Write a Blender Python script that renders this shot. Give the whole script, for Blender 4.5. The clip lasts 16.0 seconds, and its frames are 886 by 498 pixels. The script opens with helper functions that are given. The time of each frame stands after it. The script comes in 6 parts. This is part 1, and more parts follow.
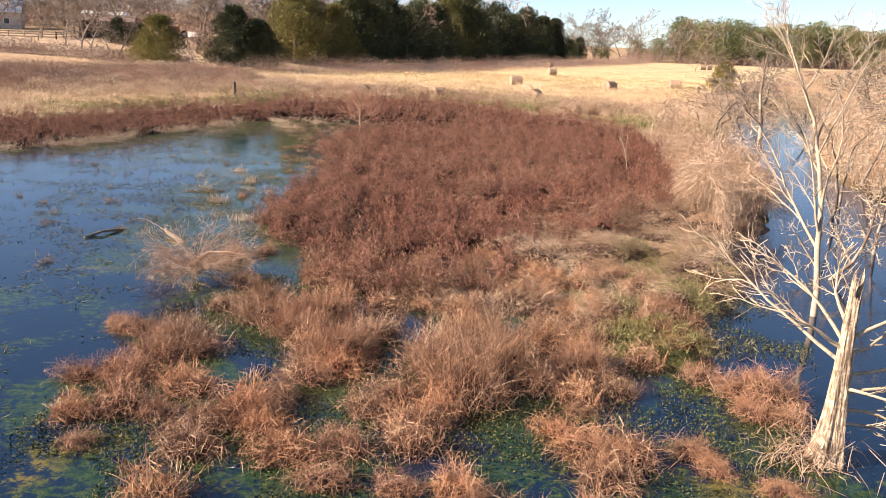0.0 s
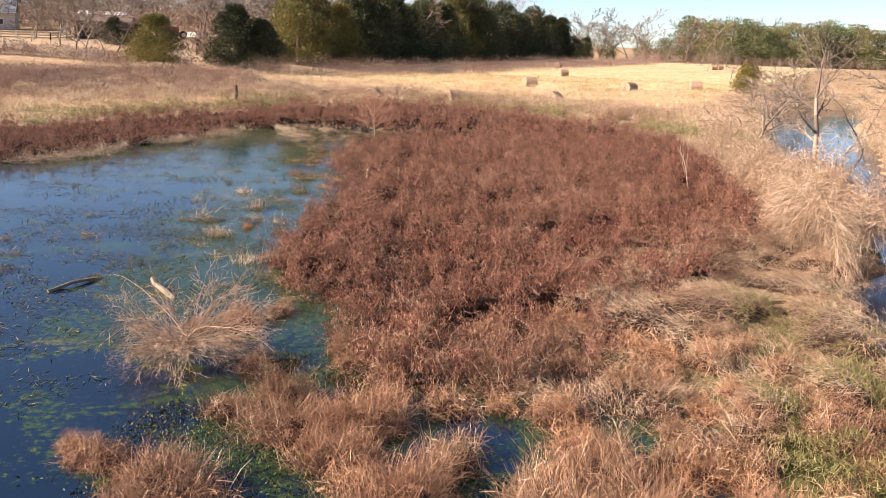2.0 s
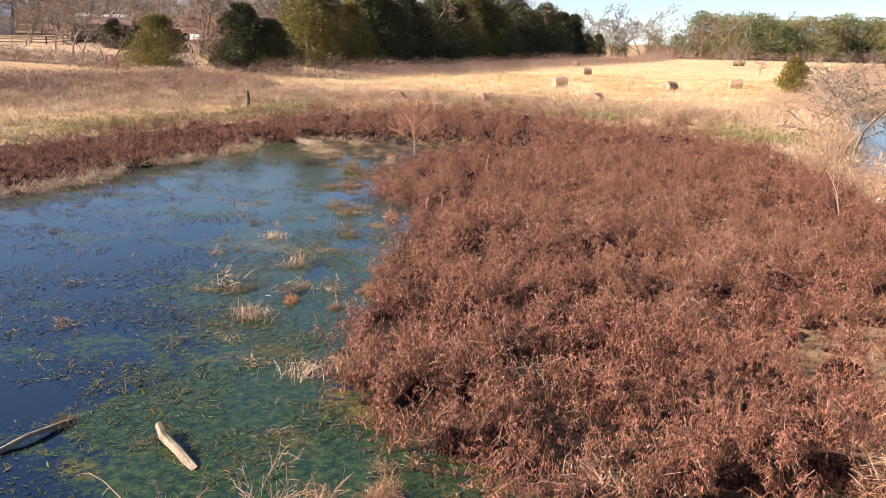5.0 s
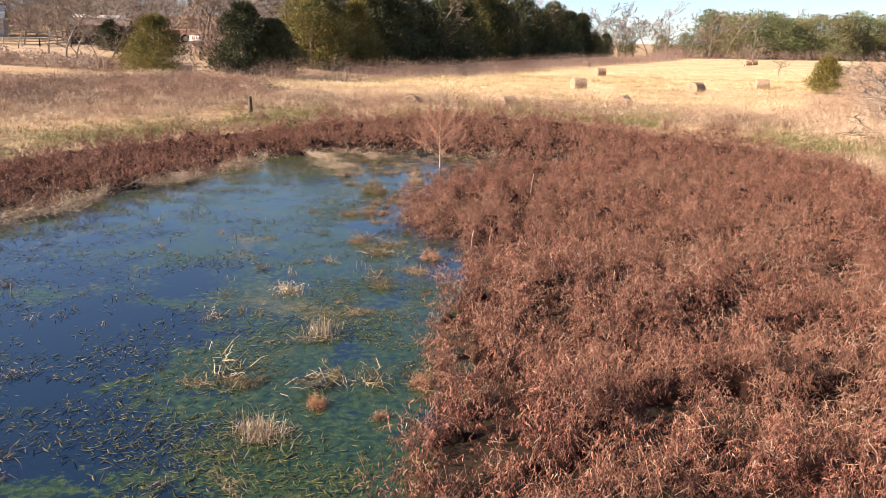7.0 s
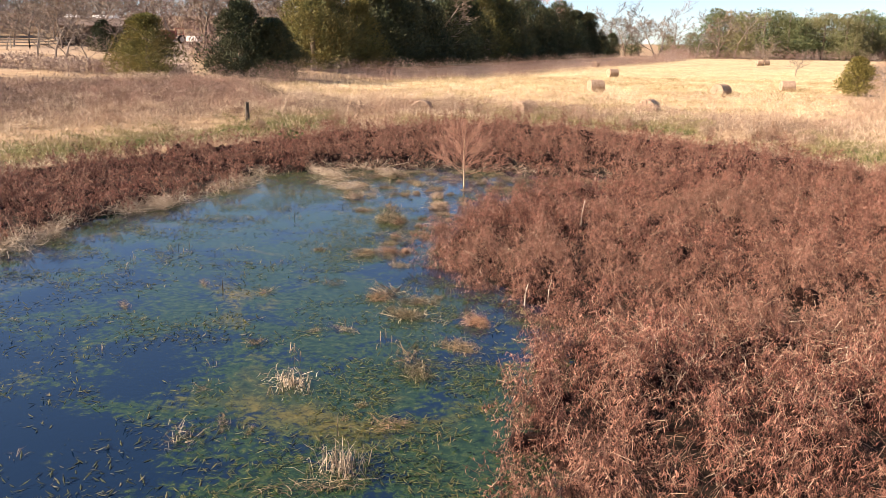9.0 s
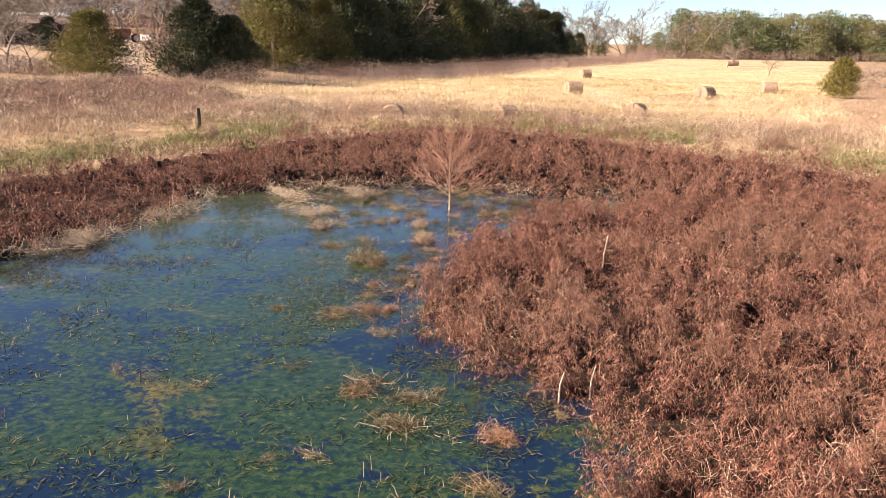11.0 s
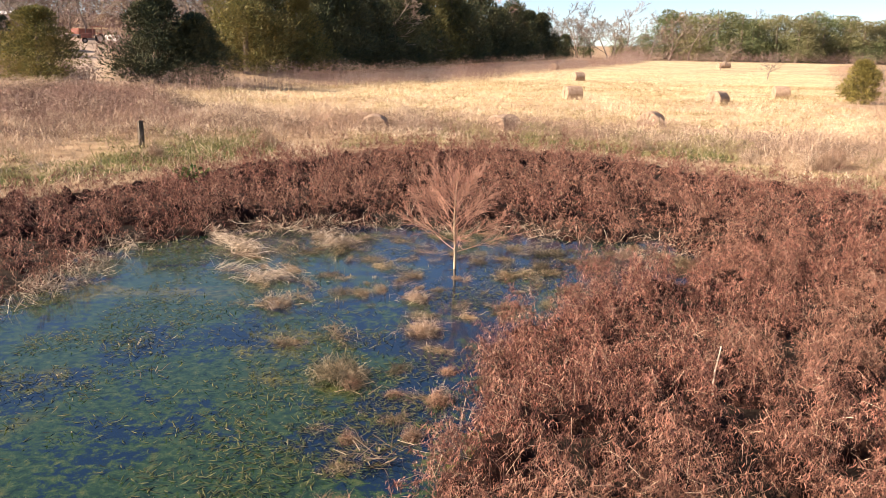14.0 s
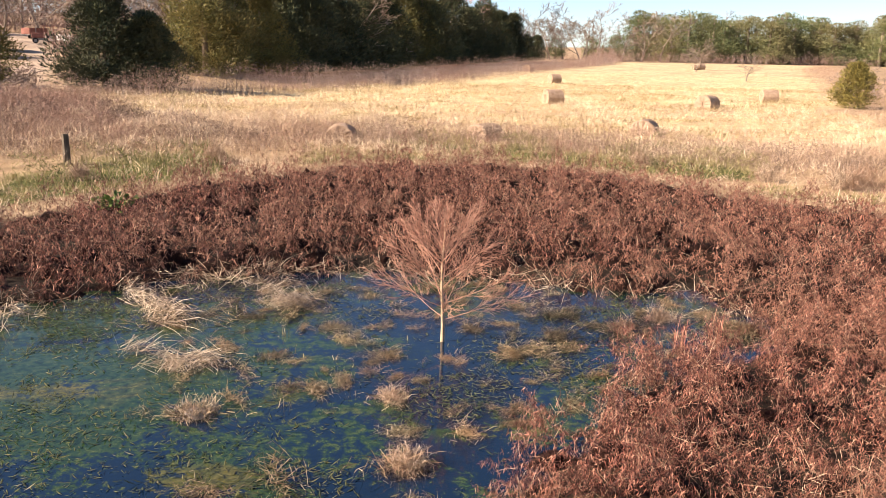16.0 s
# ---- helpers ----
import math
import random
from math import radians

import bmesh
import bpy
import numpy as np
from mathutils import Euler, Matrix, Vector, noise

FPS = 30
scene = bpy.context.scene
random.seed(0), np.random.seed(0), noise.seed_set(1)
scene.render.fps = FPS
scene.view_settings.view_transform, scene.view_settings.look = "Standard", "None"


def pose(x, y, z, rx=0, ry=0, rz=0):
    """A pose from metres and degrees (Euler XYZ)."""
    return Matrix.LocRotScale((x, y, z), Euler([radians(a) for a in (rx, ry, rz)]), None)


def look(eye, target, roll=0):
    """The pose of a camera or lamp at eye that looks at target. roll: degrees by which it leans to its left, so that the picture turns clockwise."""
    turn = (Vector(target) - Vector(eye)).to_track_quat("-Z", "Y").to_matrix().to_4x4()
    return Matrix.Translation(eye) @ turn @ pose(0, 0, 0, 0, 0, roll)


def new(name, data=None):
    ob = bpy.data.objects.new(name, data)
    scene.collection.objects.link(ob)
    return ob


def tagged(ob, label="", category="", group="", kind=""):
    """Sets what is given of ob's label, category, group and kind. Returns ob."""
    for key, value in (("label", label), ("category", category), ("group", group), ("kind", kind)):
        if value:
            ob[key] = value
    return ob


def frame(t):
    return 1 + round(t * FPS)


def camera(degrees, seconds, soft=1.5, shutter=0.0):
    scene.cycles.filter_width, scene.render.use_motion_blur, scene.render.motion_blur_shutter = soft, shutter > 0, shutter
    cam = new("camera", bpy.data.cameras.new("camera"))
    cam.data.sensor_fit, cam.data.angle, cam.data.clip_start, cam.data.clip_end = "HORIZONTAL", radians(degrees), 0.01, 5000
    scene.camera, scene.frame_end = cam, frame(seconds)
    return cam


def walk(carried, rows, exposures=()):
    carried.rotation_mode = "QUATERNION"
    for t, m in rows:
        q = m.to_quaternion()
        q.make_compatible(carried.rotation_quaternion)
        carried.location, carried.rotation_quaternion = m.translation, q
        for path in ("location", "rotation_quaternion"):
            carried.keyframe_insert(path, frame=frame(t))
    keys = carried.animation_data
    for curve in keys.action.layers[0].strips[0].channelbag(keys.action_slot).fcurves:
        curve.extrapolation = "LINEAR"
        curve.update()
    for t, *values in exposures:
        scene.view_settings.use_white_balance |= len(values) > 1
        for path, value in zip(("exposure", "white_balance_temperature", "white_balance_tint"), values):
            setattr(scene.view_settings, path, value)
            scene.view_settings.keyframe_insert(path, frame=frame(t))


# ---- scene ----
# camera and path
cam = camera(55.5, 16.0, soft=0.65)
METRES, EYE, TILT, LEAN, TURN = 42.0, 5.5, -13.1, -1.44, 0.0
ROWS = [
    (0.0, 0.0, 0.0, 0.0, 0.01, -0.35, -0.91),
    (0.5, -0.0066, 0.0308, 0.0061, -0.01, -0.35, -0.91),
    (1.0, -0.0142, 0.0609, 0.0129, -0.02, -0.35, -0.91),
    (1.5, -0.0226, 0.0906, 0.0201, 0.03, -0.34, -0.87),
    (2.0, -0.0322, 0.1199, 0.0277, 0.06, -0.34, -0.78),
    (2.5, -0.0423, 0.149, 0.0351, 0.07, -0.35, -0.67),
    (3.0, -0.053, 0.178, 0.0417, 0.09, -0.35, -0.53),
    (3.5, -0.0639, 0.2074, 0.0481, 0.17, -0.36, -0.38),
    (4.0, -0.0745, 0.2364, 0.0541, 0.22, -0.37, -0.24),
    (6.5, -0.1172, 0.3864, 0.0875, 0.39, -0.37, 0.16),
    (7.0, -0.1244, 0.4175, 0.095, 0.41, -0.35, 0.22),
    (7.5, -0.1312, 0.4485, 0.1024, 0.43, -0.33, 0.27),
    (8.0, -0.1373, 0.4789, 0.1094, 0.45, -0.32, 0.3),
    (8.5, -0.1428, 0.5088, 0.1165, 0.45, -0.32, 0.31),
    (10.5, -0.1588, 0.6262, 0.1441, 0.45, -0.36, 0.40),
    (10.7, -0.1601, 0.6378, 0.1468, 0.20, -0.37, 0.44),
    (10.8, -0.1607, 0.6436, 0.1482, -0.35, -0.37, 0.55),
    (11.0, -0.1619, 0.6553, 0.1509, -1.92, -0.37, 0.79),
    (11.2, -0.1629, 0.6673, 0.1536, -2.88, -0.38, 0.98),
    (11.5, -0.1641, 0.6854, 0.1577, -3.19, -0.38, 1.06),
    (12.0, -0.1657, 0.7158, 0.1642, -3.17, -0.35, 1.06),
    (12.5, -0.1668, 0.7457, 0.1711, -3.16, -0.31, 1.06),
    (13.0, -0.1675, 0.775, 0.1781, -3.17, -0.31, 1.07),
    (13.5, -0.1676, 0.8047, 0.1848, -3.17, -0.29, 1.03),
    (14.0, -0.1676, 0.8345, 0.1915, -3.17, -0.28, 1.02),
    (14.5, -0.1671, 0.8643, 0.1981, -3.17, -0.26, 1.01),
    (15.0, -0.1663, 0.8944, 0.2052, -3.18, -0.25, 0.95),
    (15.5, -0.1658, 0.924, 0.2128, -3.28, -0.24, 0.97),
    (15.7, -0.1659, 0.9358, 0.2157, -3.85, -0.25, 1.1),
    (16.0, -0.1661, 0.9535, 0.2201, -5.17, -0.27, 1.41),
]
walk(cam, [(t, pose(0, 0, EYE, TILT, LEAN, TURN) @ pose(METRES * x, METRES * y, METRES * z, 90 + pitch, roll, yaw)) for t, x, y, z, yaw, pitch, roll in ROWS],
     exposures=[(0.0, 1.57, 6800, 14), (16.0, 1.57, 6800, 14)])

# ---- daylight ----
SUN_FROM = Vector((-0.97, -0.2, 0.0)).normalized()
SUN_UP = radians(29)
world = bpy.data.worlds.new("winter_sky")
scene.world = world
world.use_nodes = True
wn = world.node_tree
sky = wn.nodes.new("ShaderNodeTexSky")
sky.sky_type = "NISHITA"
sky.sun_disc = False
sky.sun_elevation = SUN_UP
sky.sun_rotation = math.atan2(SUN_FROM.x, SUN_FROM.y) % (2 * math.pi)
sky.air_density, sky.dust_density, sky.ozone_density = 0.65, 0.25, 2.0
wn.links.new(sky.outputs[0], wn.nodes["Background"].inputs[0])
wn.nodes["Background"].inputs[1].default_value = 0.065
sun_data = bpy.data.lights.new("sun", "SUN")
sun_data.energy, sun_data.angle, sun_data.color = 5.0, radians(0.53), (1.0, 0.87, 0.72)
sun = new("sun", sun_data)
to_sun = SUN_FROM * math.cos(SUN_UP) + Vector((0, 0, math.sin(SUN_UP)))
sun.matrix_world = look(to_sun * 300, (0, 0, 0))

# ---- number helpers ----
RNG = np.random.default_rng(11)


def vnoise(x, y, seed=0):
    """Smooth value noise in 0..1 over the plan."""
    xi, yi = np.floor(x).astype(np.int64), np.floor(y).astype(np.int64)
    fx, fy = x - xi, y - yi
    fx, fy = fx * fx * (3 - 2 * fx), fy * fy * (3 - 2 * fy)

    def h(a, b):
        n = (a * 374761393 + b * 668265263 + seed * 1442695041) & 0x7FFFFFFF
        n = ((n ^ (n >> 13)) * 1274126177) & 0x7FFFFFFF
        return ((n ^ (n >> 16)) & 0xFFFF) / 65535.0
    a, b, c, d = h(xi, yi), h(xi + 1, yi), h(xi, yi + 1), h(xi + 1, yi + 1)
    return (a * (1 - fx) + b * fx) * (1 - fy) + (c * (1 - fx) + d * fx) * fy


def fbm(x, y, size, seed=0, octaves=3):
    out, amp, tot = 0, 1.0, 0
    for o in range(octaves):
        out = out + amp * vnoise(x / size * 2 ** o + 17.3 * o, y / size * 2 ** o - 9.1 * o, seed + o)
        tot, amp = tot + amp, amp * 0.5
    return out / tot


def smooth(a, b, v):
    u = np.clip((v - a) / (b - a), 0, 1)
    return u * u * (3 - 2 * u)


def exact_distance(x, y, poly):
    """Signed distance to a closed outline: negative inside."""
    p = np.array(poly, float)
    q = np.roll(p, -1, axis=0)
    best = np.full(x.shape, 1e9)
    inside = np.zeros(x.shape, bool)
    for (ax, ay), (bx, by) in zip(p, q):
        dx, dy = bx - ax, by - ay
        u = np.clip(((x - ax) * dx + (y - ay) * dy) / (dx * dx + dy * dy), 0, 1)
        best = np.minimum(best, np.hypot(x - ax - u * dx, y - ay - u * dy))
        if ay != by:
            inside ^= ((ay > y) != (by > y)) & (x < (bx - ax) * (y - ay) / (by - ay) + ax)
    return np.where(inside, -best, best)


DISTANCES = {}


def edge_distance(x, y, poly):
    """The same from a table laid over the near plan; past it, worked out exactly."""
    key = id(poly)
    x0, y0, step, nx, ny = -46.0, 4.0, 0.25, 440, 520
    if key not in DISTANCES:
        tx, ty = np.meshgrid(x0 + step * np.arange(nx), y0 + step * np.arange(ny))
        DISTANCES[key] = (exact_distance(tx, ty, poly), poly)
    table = DISTANCES[key][0]
    u, v = (x - x0) / step, (y - y0) / step
    ok = (u >= 0) & (v >= 0) & (u < nx - 1) & (v < ny - 1)
    out = np.empty(x.shape)
    i, j = u[ok].astype(int), v[ok].astype(int)
    a, b = u[ok] - i, v[ok] - j
    out[ok] = (table[j, i] * (1 - a) + table[j, i + 1] * a) * (1 - b) + (table[j + 1, i] * (1 - a) + table[j + 1, i + 1] * a) * b
    if not ok.all():
        out[~ok] = exact_distance(x[~ok], y[~ok], poly)
    return out


# ---- the plan ----
POND = [(-20.5, 38.9), (-18.4, 42.0), (-17.1, 46.5), (-16.1, 50.0), (-14.2, 54.2), (-14.3, 57.6), (-11.5, 59.6), (-8, 61.0), (-4, 60.0),
        (-1.3, 58.3), (0.4, 58.6), (0.9, 57.0), (0.6, 55.3), (-1.0, 55.0), (-1.9, 54.4), (-3.0, 53.2), (-4.5, 51.6), (-5.4, 50.2), (-6.0, 48),
        (-6.7, 43.7), (-6.0, 41.9), (-5.0, 40.6), (-4.3, 39.5), (-4.3, 38.0), (-4.7, 36.6), (-5.4, 33.8), (-5.4, 31.7), (-5.5, 30.2),
        (-6.0, 28.3), (-6.0, 26.0), (-5.2, 24.0), (-3.3, 22.0), (-3.4, 20.8), (-4.7, 19.8), (-5.8, 18.7), (-6.7, 16.8), (-7.0, 15.3),
        (-6.7, 13.3), (-5.4, 11.0), (-4.9, 9.2), (-5, 0), (-5, -30), (-90, -30), (-90, 10), (-50, 22), (-30, 31)]
CREEK = [(6.3, 14.0), (5.7, 15.0), (5.7, 16.5), (6.7, 17.8), (7.9, 20.7), (8.5, 23), (9.5, 26), (11.4, 27.2), (12.8, 31), (13.4, 35), (14.0, 42),
         (14.9, 49), (18.2, 58), (22.5, 66), (29, 84), (36, 99), (52, 112), (56, 106), (41, 92), (33, 78), (26, 60), (20.5, 48), (18, 38), (17, 30), (19, 22),
         (20, 5), (8, 3), (4, 8), (3.0, 11.2), (3.3, 12.6), (4.2, 14.0), (4.6, 13.4), (4.2, 12.3), (5.2, 11.5), (6.0, 12.5)]
RED = [(-40, 42), (-24, 53.3), (-22.4, 57.9), (-17.9, 64.2), (-12.4, 71), (-7.2, 75.3), (-2, 76), (3, 73.5), (6, 69), (10, 66.5), (12.9, 58),
       (12.4, 45.5), (9.8, 33.5), (7.6, 28.0), (5.2, 25.4), (3.2, 22.6), (1.9, 20.2), (0.8, 18.2), (-1.6, 17.6), (-3.2, 19.4), (-5.5, 25), (-9, 40), (-15, 46), (-22, 36), (-40, 34)]
FIELD = [(-24, 92), (-25, 100), (-22, 116), (-4, 152), (22, 206), (55, 270), (72, 312), (150, 322), (112, 262), (70, 180), (44, 130), (31, 108), (25, 86), (18, 80), (9, 80), (2, 85), (-4, 90), (-11, 94)]


def ground(x, y):
    """Height of the land over the water."""
    far = np.interp(y, [-60, 58, 66, 80, 110, 150, 190, 260, 320, 600, 3000], [0.1, 0.1, 0.25, 0.75, 1.1, 1.2, 1.9, 2.8, 3.3, 6.0, 30.0])
    hill = np.minimum(0.0007 * np.clip(-x - 12, 0, 50) * np.maximum(0, y - 60), 14.0)
    z = far + hill + 0.05 * (fbm(x, y, 1.3, 3) - 0.5) + 0.1 * smooth(60, 90, y) * (fbm(x, y, 6.0, 5) - 0.5)
    wob = 0.9 * (fbm(x, y, 1.6, 21) - 0.5)
    dp = edge_distance(x, y, POND) + wob
    dc = edge_distance(x, y, CREEK) + wob * 0.6
    d = np.minimum(dp, dc)
    bank = smooth(-0.5, np.where(y > 62, 2.5, 1.0), d)
    wet = 0.26 * smooth(21.5, 18.5, y) * smooth(-14, -8, -np.abs(x)) * np.where(y > 14.5, smooth(3.5, 1.5, x), 1.0)   # boggy foreground, with water between the tussocks
    z = z - wet * smooth(0.32, 0.44, fbm(x, y, 1.5, 33)) - 0.15 * smooth(19.5, 17.0, y) * smooth(3.6, 2.2, x - 0.8 * np.maximum(0, 14.5 - y))
    return -0.35 + (z + 0.35) * bank


# ---- mesh helpers ----
def mesh_from(name, verts, faces, mat, smooth_shade=False):
    """A mesh out of number arrays; faces are rows of three or four corners."""
    verts, faces = np.asarray(verts, np.float32), np.asarray(faces, np.int32)
    me = bpy.data.meshes.new(name)
    me.vertices.add(len(verts))
    me.vertices.foreach_set("co", verts.ravel())
    n, k = faces.shape
    me.loops.add(n * k)
    me.loops.foreach_set("vertex_index", faces.ravel())
    me.polygons.add(n)
    me.polygons.foreach_set("loop_start", np.arange(n, dtype=np.int32) * k)
    me.polygons.foreach_set("use_smooth", np.full(n, smooth_shade))
    me.materials.append(mat)
    me.update(calc_edges=True)
    return me


def part(name, me, parent, label=""):
    """One mesh object under a thing or a part."""
    ob = new(name, me)
    ob.parent = parent
    return tagged(ob, label=label)


def part_bm(name, bm, mat, parent, label=""):
    me = bpy.data.meshes.new(name)
    bm.to_mesh(me)
    bm.free()
    me.materials.append(mat)
    return part(name, me, parent, label)


def thing(name, label, category, group="", at=None, me=None):
    ob = new(name, me)
    if at is not None:
        ob.matrix_basis = at
    return tagged(ob, label=label, category=category, group=group)


def blades(root, length, width, lean, rng, droop=0.25, bend=True, head=None):
    """Narrow leaves or stalks: root places (n,3), lengths, widths, lean from the upright in radians. Two-part, bent blades, or single triangles."""
    n = len(root)
    az = rng.uniform(0, 2 * np.pi, n) if head is None else head
    side = az + np.pi / 2 + rng.uniform(-0.9, 0.9, n)
    lean = np.broadcast_to(lean, (n,))
    length, width = np.broadcast_to(length, (n,)), np.broadcast_to(width, (n,))
    out = np.stack([np.cos(az), np.sin(az), np.zeros(n)], 1)
    acr = np.stack([np.cos(side), np.sin(side), rng.uniform(-0.4, 0.4, n)], 1) * (width * 0.5)[:, None]
    up = np.array([0, 0, 1.0])

    def way(a):
        return out * np.sin(a)[:, None] + up * np.cos(a)[:, None]
    if not bend:
        tip = root + way(lean) * length[:, None]
        v = np.stack([root - acr, root + acr, tip], 1).reshape(-1, 3)
        return v, np.arange(n * 3).reshape(-1, 3)
    mid = root + way(lean) * (length * 0.6)[:, None]
    tip = mid + way(lean + droop * rng.uniform(0.3, 2.2, n)) * (length * 0.4)[:, None]
    v = np.stack([root - acr, root + acr, mid + acr * 0.8, mid - acr * 0.8, tip], 1).reshape(-1, 3)
    i = np.arange(n)[:, None] * 5
    f = np.concatenate([i + np.array([[0, 1, 2]]), i + np.array([[0, 2, 3]]), i + np.array([[3, 2, 4]])], 0)
    return v, f


def leaves(c, size, aspect, rng, hang=0.5):
    """Small crumpled leaves or sprays about the places c: one kite of two triangles each, folded along its middle."""
    n = len(c)
    d = rng.normal(size=(n, 3))
    d[:, 2] -= hang
    d /= np.linalg.norm(d, axis=1)[:, None]
    a = np.cross(d, rng.normal(size=(n, 3)))
    a /= np.linalg.norm(a, axis=1)[:, None] + 1e-9
    nn = np.cross(d, a)
    size = np.broadcast_to(size, (n,))[:, None]
    w = size * aspect
    v = np.stack([c, c + d * size * 0.5 + a * w + nn * w * 0.4, c + d * size, c + d * size * 0.5 - a * w + nn * w * 0.4], 1).reshape(-1, 3)
    i = np.arange(n)[:, None] * 4
    return v, np.concatenate([i + np.array([[0, 1, 2]]), i + np.array([[0, 2, 3]])], 0)


def strands(c, d, length, width, rng, sag=0.5):
    """Thin bent stalks from the places c along the ways d, their ends sagging: three triangles each."""
    n = len(c)
    length = np.broadcast_to(length, (n,))[:, None]
    a = np.cross(d, rng.normal(size=(n, 3)))
    a = a / (np.linalg.norm(a, axis=1)[:, None] + 1e-9) * (0.5 * np.broadcast_to(width, (n,)))[:, None]
    mid = c + d * length * 0.55
    e = d + rng.normal(0, 0.35, (n, 3)) - np.array([0, 0, sag]) * rng.uniform(0.2, 1.6, n)[:, None]
    e /= np.linalg.norm(e, axis=1)[:, None]
    tip = mid + e * length * 0.45
    v = np.stack([c - a, c + a, mid + a * 0.85, mid - a * 0.85, tip], 1).reshape(-1, 3)
    i = np.arange(n)[:, None] * 5
    return v, np.concatenate([i + np.array([[0, 1, 2]]), i + np.array([[0, 2, 3]]), i + np.array([[3, 2, 4]])], 0)


def slivers(c, d, length, width, rng):
    """Slim single-triangle leaves from the places c along the ways d."""
    n = len(c)
    length, width = np.broadcast_to(length, (n,))[:, None], np.broadcast_to(width, (n,))[:, None]
    a = np.cross(d, rng.normal(size=(n, 3)))
    a = a / (np.linalg.norm(a, axis=1)[:, None] + 1e-9) * width * 0.5
    q = rng.uniform(0.1, 0.45, n)[:, None]
    v = np.stack([c, c + d * length * q + a * 2, c + d * length], 1).reshape(-1, 3)
    return v, np.arange(n * 3).reshape(-1, 3)


def kites(c, d, size, aspect, rng, flat=False):
    """Small folded leaves from the places c along the ways d: two triangles each."""
    n = len(c)
    a = np.cross(d, np.array([[0, 0, 1.0]]) if flat else rng.normal(size=(n, 3)))
    a /= np.linalg.norm(a, axis=1)[:, None] + 1e-9
    nn = np.cross(d, a)
    size = np.broadcast_to(size, (n,))[:, None]
    w = size * aspect
    v = np.stack([c, c + d * size * 0.5 + a * w + nn * w * 0.4, c + d * size, c + d * size * 0.5 - a * w + nn * w * 0.4], 1).reshape(-1, 3)
    i = np.arange(n)[:, None] * 4
    return v, np.concatenate([i + np.array([[0, 1, 2]]), i + np.array([[0, 2, 3]])], 0)


def domes(x, y, step, seed, wide=(0.6, 1.0), tall=(0.4, 1.0), gap=0.12):
    """Overlapping rounded mounds, one to a loose grid cell: their height at each place."""
    gx, gy = np.floor(x / step), np.floor(y / step)
    best = np.zeros(x.shape)
    for i in (-1, 0, 1):
        for j in (-1, 0, 1):
            a, b = gx + i, gy + j
            r1, r2 = vnoise(a, b, seed), vnoise(a, b, seed + 7)
            r3, r4, r5 = vnoise(a, b, seed + 13), vnoise(a, b, seed + 19), vnoise(a, b, seed + 23)
            cx, cy = (a + 0.1 + 0.8 * r1) * step, (b + 0.1 + 0.8 * r2) * step
            rad = step * (wide[0] + (wide[1] - wide[0]) * r3)
            h = (tall[0] + (tall[1] - tall[0]) * r4) * (r5 > gap)
            q = 1 - ((x - cx) ** 2 + (y - cy) ** 2) / rad ** 2
            best = np.maximum(best, h * np.sqrt(np.maximum(q, 0)))
    return best


def tabled(fun, box, step):
    """The same function of the plan, read from a table inside the box."""
    nx, ny = int((box[1] - box[0]) / step) + 2, int((box[3] - box[2]) / step) + 2
    tx, ty = np.meshgrid(box[0] + step * np.arange(nx), box[2] + step * np.arange(ny))
    table = fun(tx.ravel(), ty.ravel()).reshape(ny, nx)

    def read(x, y):
        u, v = (x - box[0]) / step, (y - box[2]) / step
        ok = (u >= 0) & (v >= 0) & (u < nx - 1) & (v < ny - 1)
        out = np.empty(x.shape)
        i, j = u[ok].astype(int), v[ok].astype(int)
        a, b = u[ok] - i, v[ok] - j
        out[ok] = (table[j, i] * (1 - a) + table[j, i + 1] * a) * (1 - b) + (table[j + 1, i] * (1 - a) + table[j + 1, i + 1] * a) * b
        if not ok.all():
            out[~ok] = fun(x[~ok], y[~ok])
        return out
    return read


def merge(parts):
    vs, fs, o = [], [], 0
    for v, f in parts:
        vs.append(v)
        fs.append(f + o)
        o += len(v)
    return np.concatenate(vs), np.concatenate(fs)


def tubes(segs, sides=5):
    """Tapered tubes: rows of start, end, radius at each."""
    s = np.asarray(segs, float)
    p, q, r0, r1 = s[:, 0:3], s[:, 3:6], s[:, 6], s[:, 7]
    d = q - p
    d /= np.linalg.norm(d, axis=1)[:, None] + 1e-9
    ref = np.where(np.abs(d[:, 2:3]) > 0.9, np.array([[1.0, 0, 0]]), np.array([[0, 0, 1.0]]))
    a = np.cross(d, ref)
    a /= np.linalg.norm(a, axis=1)[:, None]
    b = np.cross(d, a)
    th = np.arange(sides) * 2 * np.pi / sides
    ring = np.cos(th)[None, :, None] * a[:, None, :] + np.sin(th)[None, :, None] * b[:, None, :]
    v = np.concatenate([p[:, None, :] + ring * r0[:, None, None], q[:, None, :] + ring * r1[:, None, None]], 1).reshape(-1, 3)
    i = np.arange(len(s))[:, None] * (2 * sides)
    f = []
    for k in range(sides):
        m = (k + 1) % sides
        f.append(i + np.array([[k, m, sides + m, sides + k]]))
    return v, np.concatenate(f, 0)


